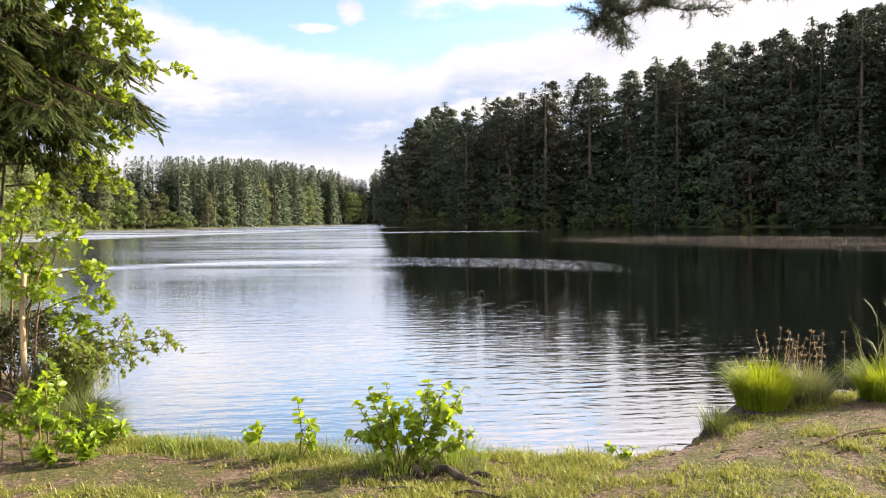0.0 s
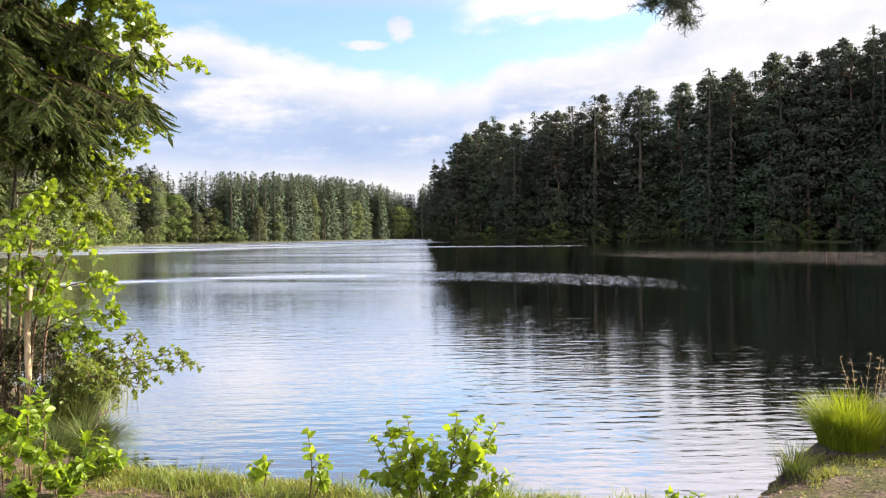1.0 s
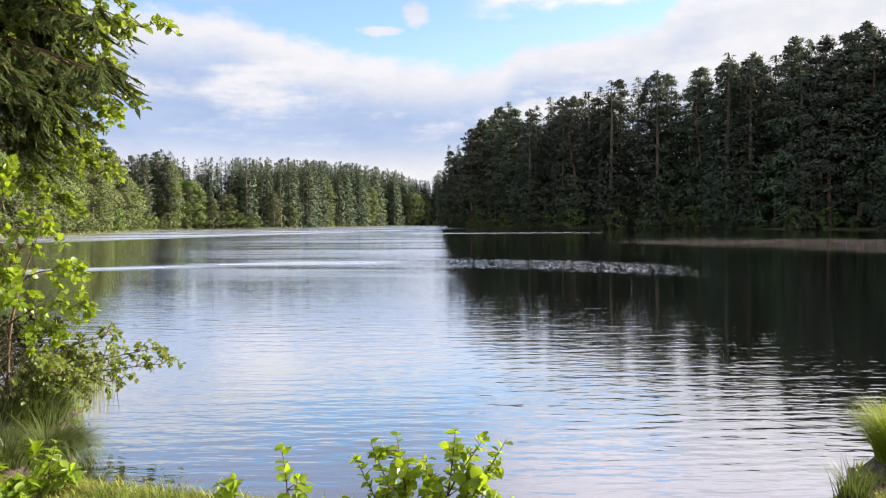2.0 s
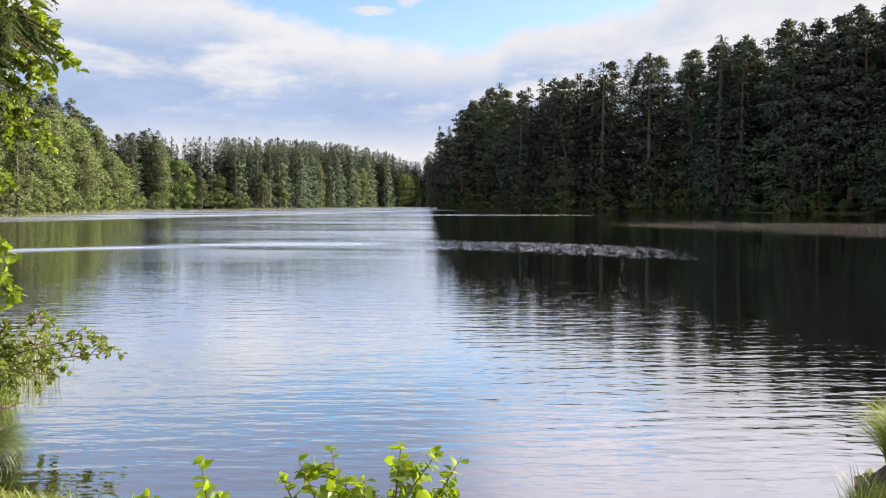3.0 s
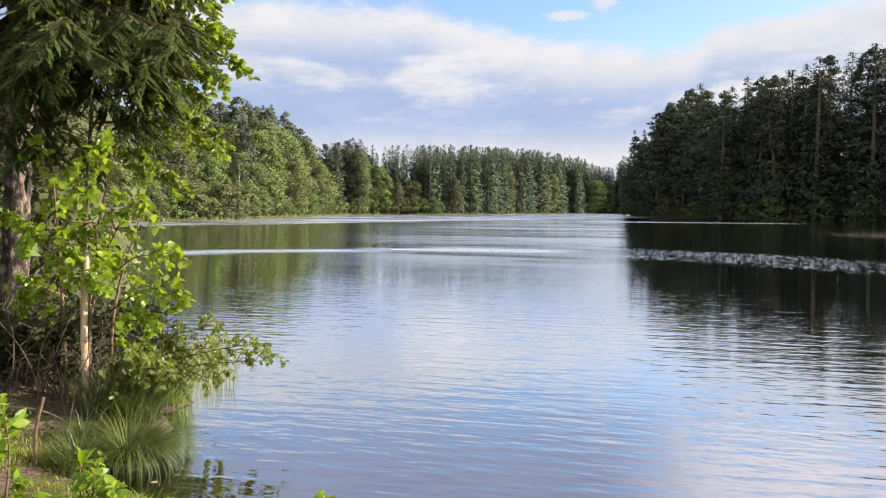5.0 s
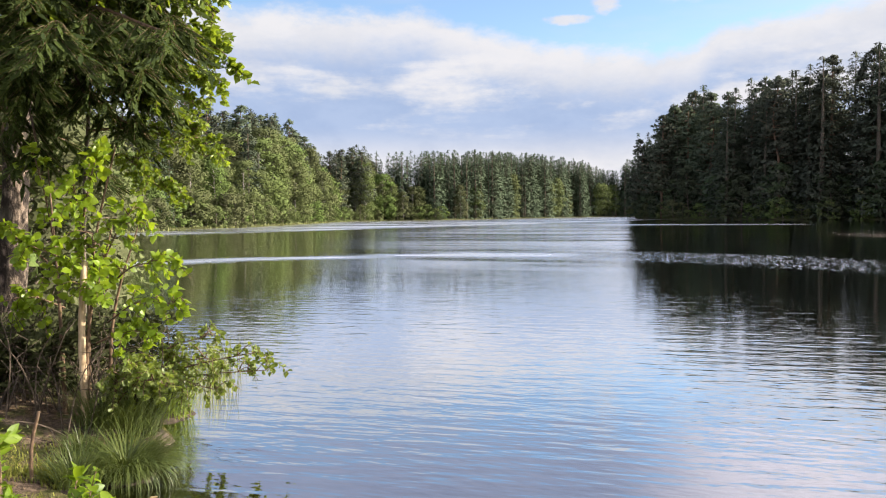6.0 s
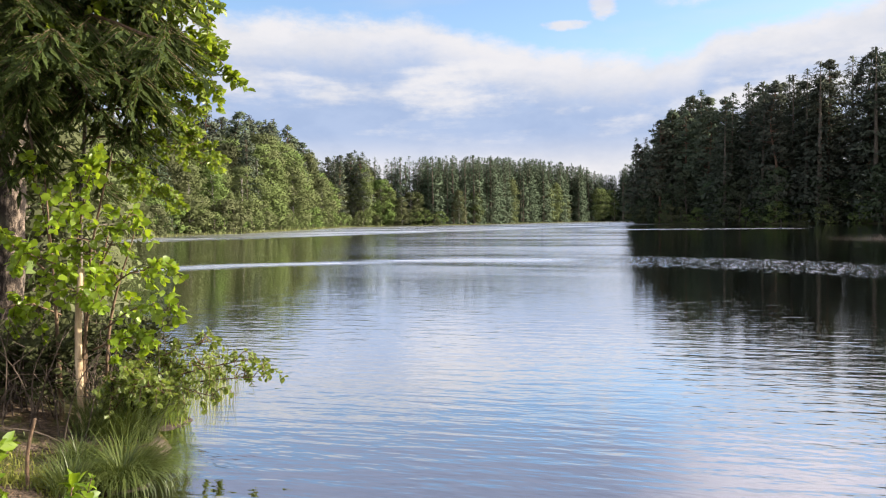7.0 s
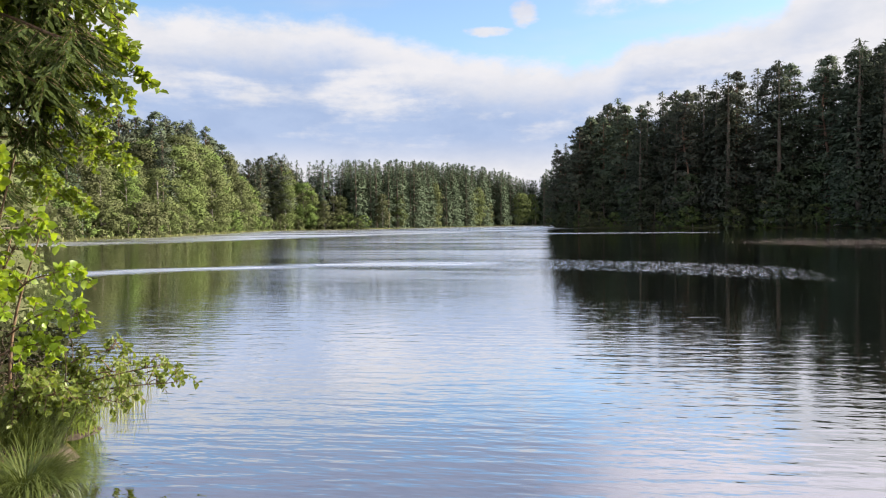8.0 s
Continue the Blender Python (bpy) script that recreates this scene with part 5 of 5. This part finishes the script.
def stalks():
    rng = np.random.default_rng(81)
    for x, y, h, mat, label, n in ((2.75, 6.35, 0.62, "dry_stalk", "dry brown flowering grass stalks", 26), (3.55, 6.5, 0.85, "reed", "tall green reed stems at the waterline", 16)):
        clump = new("grass_stalks")
        z = ground_at(x, y)
        clump.location = (x, y, z)
        for k in range(n):
            g = Geo()
            o = np.array((rng.normal(0, 0.13), rng.normal(0, 0.08), -0.03))
            e = o + (rng.normal(0.02, 0.10), rng.normal(0, 0.06), h * rng.uniform(0.7, 1.1))
            line = curve(o, (o + e) / 2 + rng.normal(0, 0.015, 3), e, n=4)
            tube(g, line, np.linspace(0.0028, 0.0012, len(line)), 4)
            if mat == "dry_stalk":
                m = 12
                p = np.repeat(line[-3:], m // 3, axis=0)
                cards(g, p, rng.normal(0, 1, (m, 3)) + (0, 0, 0.8), rng.normal(0, 1, (m, 3)), np.full(m, 0.03), np.full(m, 0.006))
            else:
                m = 3
                p = line[[2, 4, 6]]
                blades(g, p, rng.normal(0, 1, (m, 3)) * (1, 1, 0), rng.uniform(0.2, 0.4, m), 0.008, rng.uniform(0.8, 1.8, m), 4)
            part("stalk", g, M[mat], clump)
        tagged(clump, label, "grass stalks")
    # reeds standing in the water beyond the overhanging bough
    n = 300
    t = rng.random(n)
    p = np.stack([-3.9 - 0.9 * t + rng.normal(0, 0.12, n), 7.9 + 1.3 * t + rng.normal(0, 0.15, n), np.full(n, -0.1)], -1)
    g = Geo()
    blades(g, p, rng.normal(0, 1, (n, 3)) * (1, 1, 0), rng.uniform(0.25, 0.5, n), rng.uniform(0.004, 0.007, n), rng.uniform(0.1, 0.7, n), 4)
    tagged(part("reeds", g, M["reed"]), "thin green reeds standing in the shallow water", "reeds", kind="stuff")


stalks()


def turf():
    """Short patchy grass on the landing, longer along the edge of the bank."""
    rng = np.random.default_rng(91)
    n = 260000
    x, y = rng.uniform(-4.6, 4.4, n), 2.9 + 4.5 * rng.random(n)
    d, _ = from_shore(x, y)
    warp = bumps(x, y, 0.7, 5.0) * 0.3
    patch = bumps(x + warp, y, 0.31, 0.4) * 0.45 + bumps(x, y + warp, 0.12, 1.9) * 0.42 + bumps(x, y, 1.1, 3.0) * 0.35
    edge = np.exp(-((d - 0.22) / 0.24) ** 2)
    bare = step(x, 0.9, 1.2) * step(d, 0.95, 0.5) * step(x, 2.6, 2.1)
    path = step(y, 5.0, 4.75) * step(y, 4.0, 4.3) * step(-x, 0.9, 1.4)
    keep = (d > 0.03) & (rng.random(n) < np.clip(0.24 + patch * 1.2 + step(x, 0.2, 1.4) * 0.12 + edge * 0.8 - bare * 1.05 - path * 0.75 - step(-x, 3.1, 3.4) * step(y, 5.75, 5.95) * 0.9 - step(-x, 2.5, 2.8) * step(y, 5.05, 5.3) * 0.55, 0.01, 1))
    x, y, d, edge, patch, bare = x[keep], y[keep], d[keep], edge[keep], patch[keep], bare[keep]
    z = land_height(x, y)
    n = len(x)
    p = np.stack([x, y, z - 0.006], -1)
    out = rng.normal(0, 1, (n, 3)) * (1, 1, 0)
    tall = (0.018 + 0.036 * np.clip(patch, 0, 1.3) + 0.045 * edge * (1 - bare * 0.7)) * rng.uniform(0.5, 1.6, n)
    g = Geo()
    blades(g, p, out, tall, 0.0045 + 0.03 * tall, rng.uniform(0.7, 2.6, n), 2)
    # small clumps that stand out of the turf
    c = np.stack([rng.uniform(-3.0, 3.8, 420), rng.uniform(3.2, 5.4, 420)], -1)
    c = np.repeat(c, 64, axis=0) + rng.normal(0, 0.042, (420 * 64, 2)) * np.repeat(rng.uniform(0.5, 1.5, 420), 64)[:, None]
    cd = from_shore(c[:, 0], c[:, 1])[0]
    sandy = (c[:, 0] > 0.95) & (c[:, 0] < 2.5) & (cd < 0.8)
    worn = (c[:, 0] < -1.2) & (c[:, 1] > 4.2) & (c[:, 1] < 4.85)
    c = c[(cd > 0.05) & ~sandy & ~worn]
    n = len(c)
    blades(g, np.stack([c[:, 0], c[:, 1], land_height(c[:, 0], c[:, 1]) - 0.006], -1), rng.normal(0, 1, (n, 3)) * (1, 1, 0), rng.uniform(0.025, 0.075, n), rng.uniform(0.004, 0.0075, n), rng.uniform(0.6, 2.6, n), 2)
    tagged(part("grass", g, M["short_grass"]), "patchy short grass on the trodden landing", "grass", kind="stuff")
    # longer blades round the alder bush and along the brink
    n = 5200
    t = rng.random(n)
    x = -2.6 + 3.4 * t + rng.normal(0, 0.05, n)
    y = 4.86 + 0.36 * np.abs(np.sin(t * 5 + 0.8)) + rng.normal(0, 0.12, n)
    k = (from_shore(x, y)[0] > 0.02)
    x, y = x[k], y[k]
    n = len(x)
    g = Geo()
    p = np.stack([x, y, land_height(x, y) - 0.01], -1)
    blades(g, p, rng.normal(0, 1, (n, 3)) * (1, 1, 0), rng.uniform(0.04, 0.16, n) * np.clip(0.75 + 0.6 * bumps(x, y, 0.16, 2.2), 0.3, 1.5), rng.uniform(0.003, 0.006, n), rng.uniform(0.6, 2.4, n), 4)
    tagged(part("bank_grass", g, M["grass"]), "longer lush grass along the brink of the bank", "grass", kind="stuff")


turf()


def thicket(x, y, h, seed):
    """A dense leafy shrub of the shaded bank."""
    tree = broadleaf_tree(h, seed, 110, 46, 0.36, 0.10, 0.02, "thicket_shrub", "grey_bark")
    tree.location = (x, y, ground_at(x, y))
    tagged(tree, "dense dusky shrub in the shade of the bank", "shrub", "bank thicket")


for i, (x, y, h) in enumerate(((-6.5, 8.2, 2.6), (-7.8, 9.4, 3.4), (-6.4, 6.9, 2.4), (-8.6, 8.0, 4.0), (-9.8, 11.2, 4.2), (-7.4, 7.3, 3.0))):
    thicket(x, y, h, 140 + i)


def leaf_litter():
    rng = np.random.default_rng(95)
    n = 24000
    x, y = rng.uniform(-5.2, 4.5, n), rng.uniform(2.4, 7.2, n)
    k = from_shore(x, y)[0] > 0.06
    x, y = x[k], y[k]
    n = len(x)
    g = Geo()
    a = rng.uniform(0, 2 * np.pi, n)
    d = np.stack([np.cos(a), np.sin(a), rng.normal(0, 0.25, n)], -1)
    s = rng.uniform(0.008, 0.030, n)
    cards(g, np.stack([x, y, land_height(x, y) + 0.008], -1), d, np.cross(d, (0, 0, 1.0)) + rng.normal(0, 0.3, (n, 3)), s, s * rng.uniform(0.15, 0.6, n))
    tagged(part("leaf_litter", g, M["litter"]), "dry brown leaf and needle litter on the soil", "litter", kind="stuff")


leaf_litter()

# ---------------------------------------------------------------- small things on the ground


def ground_litter():
    rng = np.random.default_rng(101)
    # dark roots breaking through the turf
    for pts, r, label in (((( -0.24, 4.52, 0), (-0.20, 4.46, 0.05), (-0.15, 4.42, 0.01)), 0.035, "dark knobbly root end in the grass"), (((-0.09, 4.50, 0.0), (-0.03, 4.42, 0.055), (0.08, 4.34, 0.03), (0.20, 4.28, -0.01)), 0.034, "dark weathered root lying in the turf"), (((0.10, 4.43, 0.0), (0.20, 4.40, 0.03), (0.33, 4.33, -0.01)), 0.024, "dark weathered root lying in the turf"), (((0.02, 4.12, 0), (0.14, 4.1, 0.03), (0.3, 4.12, 0.0)), 0.012, "flat dark root in trodden soil"), (((-0.4, 4.2, -0.01), (-0.25, 4.16, 0.02), (-0.1, 4.17, 0.0)), 0.010, "flat dark root in trodden soil")):
        g = Geo()
        p = [(x, y, ground_at(x, y) + h) for x, y, h in pts]
        line = curve(*p, n=6)
        tube(g, line, 0.62 * r * (0.75 + 0.4 * np.sin(np.linspace(0.3, 2.9, len(line)))), 10, 0.13, rng)
        tagged(part("tree_root", g, M["dark_wood"], smooth=True), label, "root", "roots in the turf")
    # twigs
    for k in range(60):
        x, y = rng.uniform(-2.6, 3.6), rng.uniform(3.6, 5.2)
        if from_shore(np.array([x]), np.array([y]))[0][0] < 0.15:
            continue
        z = ground_at(x, y)
        a = rng.uniform(0, 6.28)
        L = rng.uniform(0.05, 0.16)
        g = Geo()
        d = np.array((math.cos(a), math.sin(a), 0)) * L
        o = np.array((x, y, z + 0.006))
        tube(g, curve(o, o + d * 0.5 + (0, 0, 0.006), o + d, n=3), np.linspace(0.004, 0.002, 7), 5)
        tagged(part("fallen_twig", g, M["twig"]), "small dry twig lying on the ground", "twig", "fallen twigs")
    # a forked dead branch on the bare sand
    br = new("dead_branch")
    for pts, r in (((2.35, 4.95, 2.85, 5.15), 0.012), ((2.6, 5.05, 2.9, 4.95), 0.008), ((2.5, 5.0, 2.62, 5.2), 0.006)):
        g = Geo()
        a = np.array((pts[0], pts[1], ground_at(pts[0], pts[1]) + 0.012))
        b = np.array((pts[2], pts[3], ground_at(pts[2], pts[3]) + 0.05))
        tube(g, curve(a, (a + b) / 2 + (0, 0, 0.02), b, n=4), np.linspace(r, r * 0.4, 9), 6)
        part("branch", g, M["twig"], br)
    tagged(br, "forked dead branch on the bare sandy bank", "branch")
    # crumbs of earth and small stones where the bank is bare
    for k in range(48):
        x, y = rng.normal(1.75, 0.55), rng.normal(5.0, 0.28)
        if from_shore(np.array([x]), np.array([y]))[0][0] < 0.04:
            continue
        r = rng.uniform(0.005, 0.016)
        bm = bmesh.new()
        bmesh.ops.create_icosphere(bm, subdivisions=1, radius=r)
        for v in bm.verts:
            v.co = Vector((v.co.x * 1.3, v.co.y, v.co.z * 0.6)) * rng.uniform(0.75, 1.2)
        me = bpy.data.meshes.new("clod")
        bm.to_mesh(me)
        bm.free()
        me.materials.append(M["stone"] if k % 4 == 0 else M["dark_wood"])
        ob = new("pebble" if k % 4 == 0 else "earth_clod", me)
        ob.location = (x, y, ground_at(x, y) + r * 0.25)
        ob.rotation_euler = (0, 0, rng.uniform(0, 6))
        tagged(ob, "small grey pebble on the bare bank" if k % 4 == 0 else "dark crumb of earth on the bare bank", "pebble" if k % 4 == 0 else "clod", "crumbs on the bank")
    # a thin pole stuck in the bank
    g = Geo()
    x, y = -3.21, 5.56
    tube(g, curve((x, y, ground_at(x, y) - 0.1), (x - 0.01, y + 0.01, 0.3), (x + 0.03, y + 0.03, 0.50), n=4), np.linspace(0.011, 0.009, 9), 8)
    tagged(part("wooden_stick", g, M["twig"], smooth=True), "thin brown stick standing in the bank", "stick")
    # floating leaves in the shallows
    me = leaf_mesh("floating_leaf", M["dry_stalk"], 0.05, 0.03, 0.02, 0.0)
    for x, y, a in ((-2.62, 5.86, 2.0),):
        ob = new("floating_leaf", me)
        ob.matrix_basis = Matrix.Translation((x, y, 0.004)) @ Matrix.Rotation(a, 4, "Z")
        tagged(ob, "pale fallen leaf floating on the water", "leaf", "floating leaves")


ground_litter()
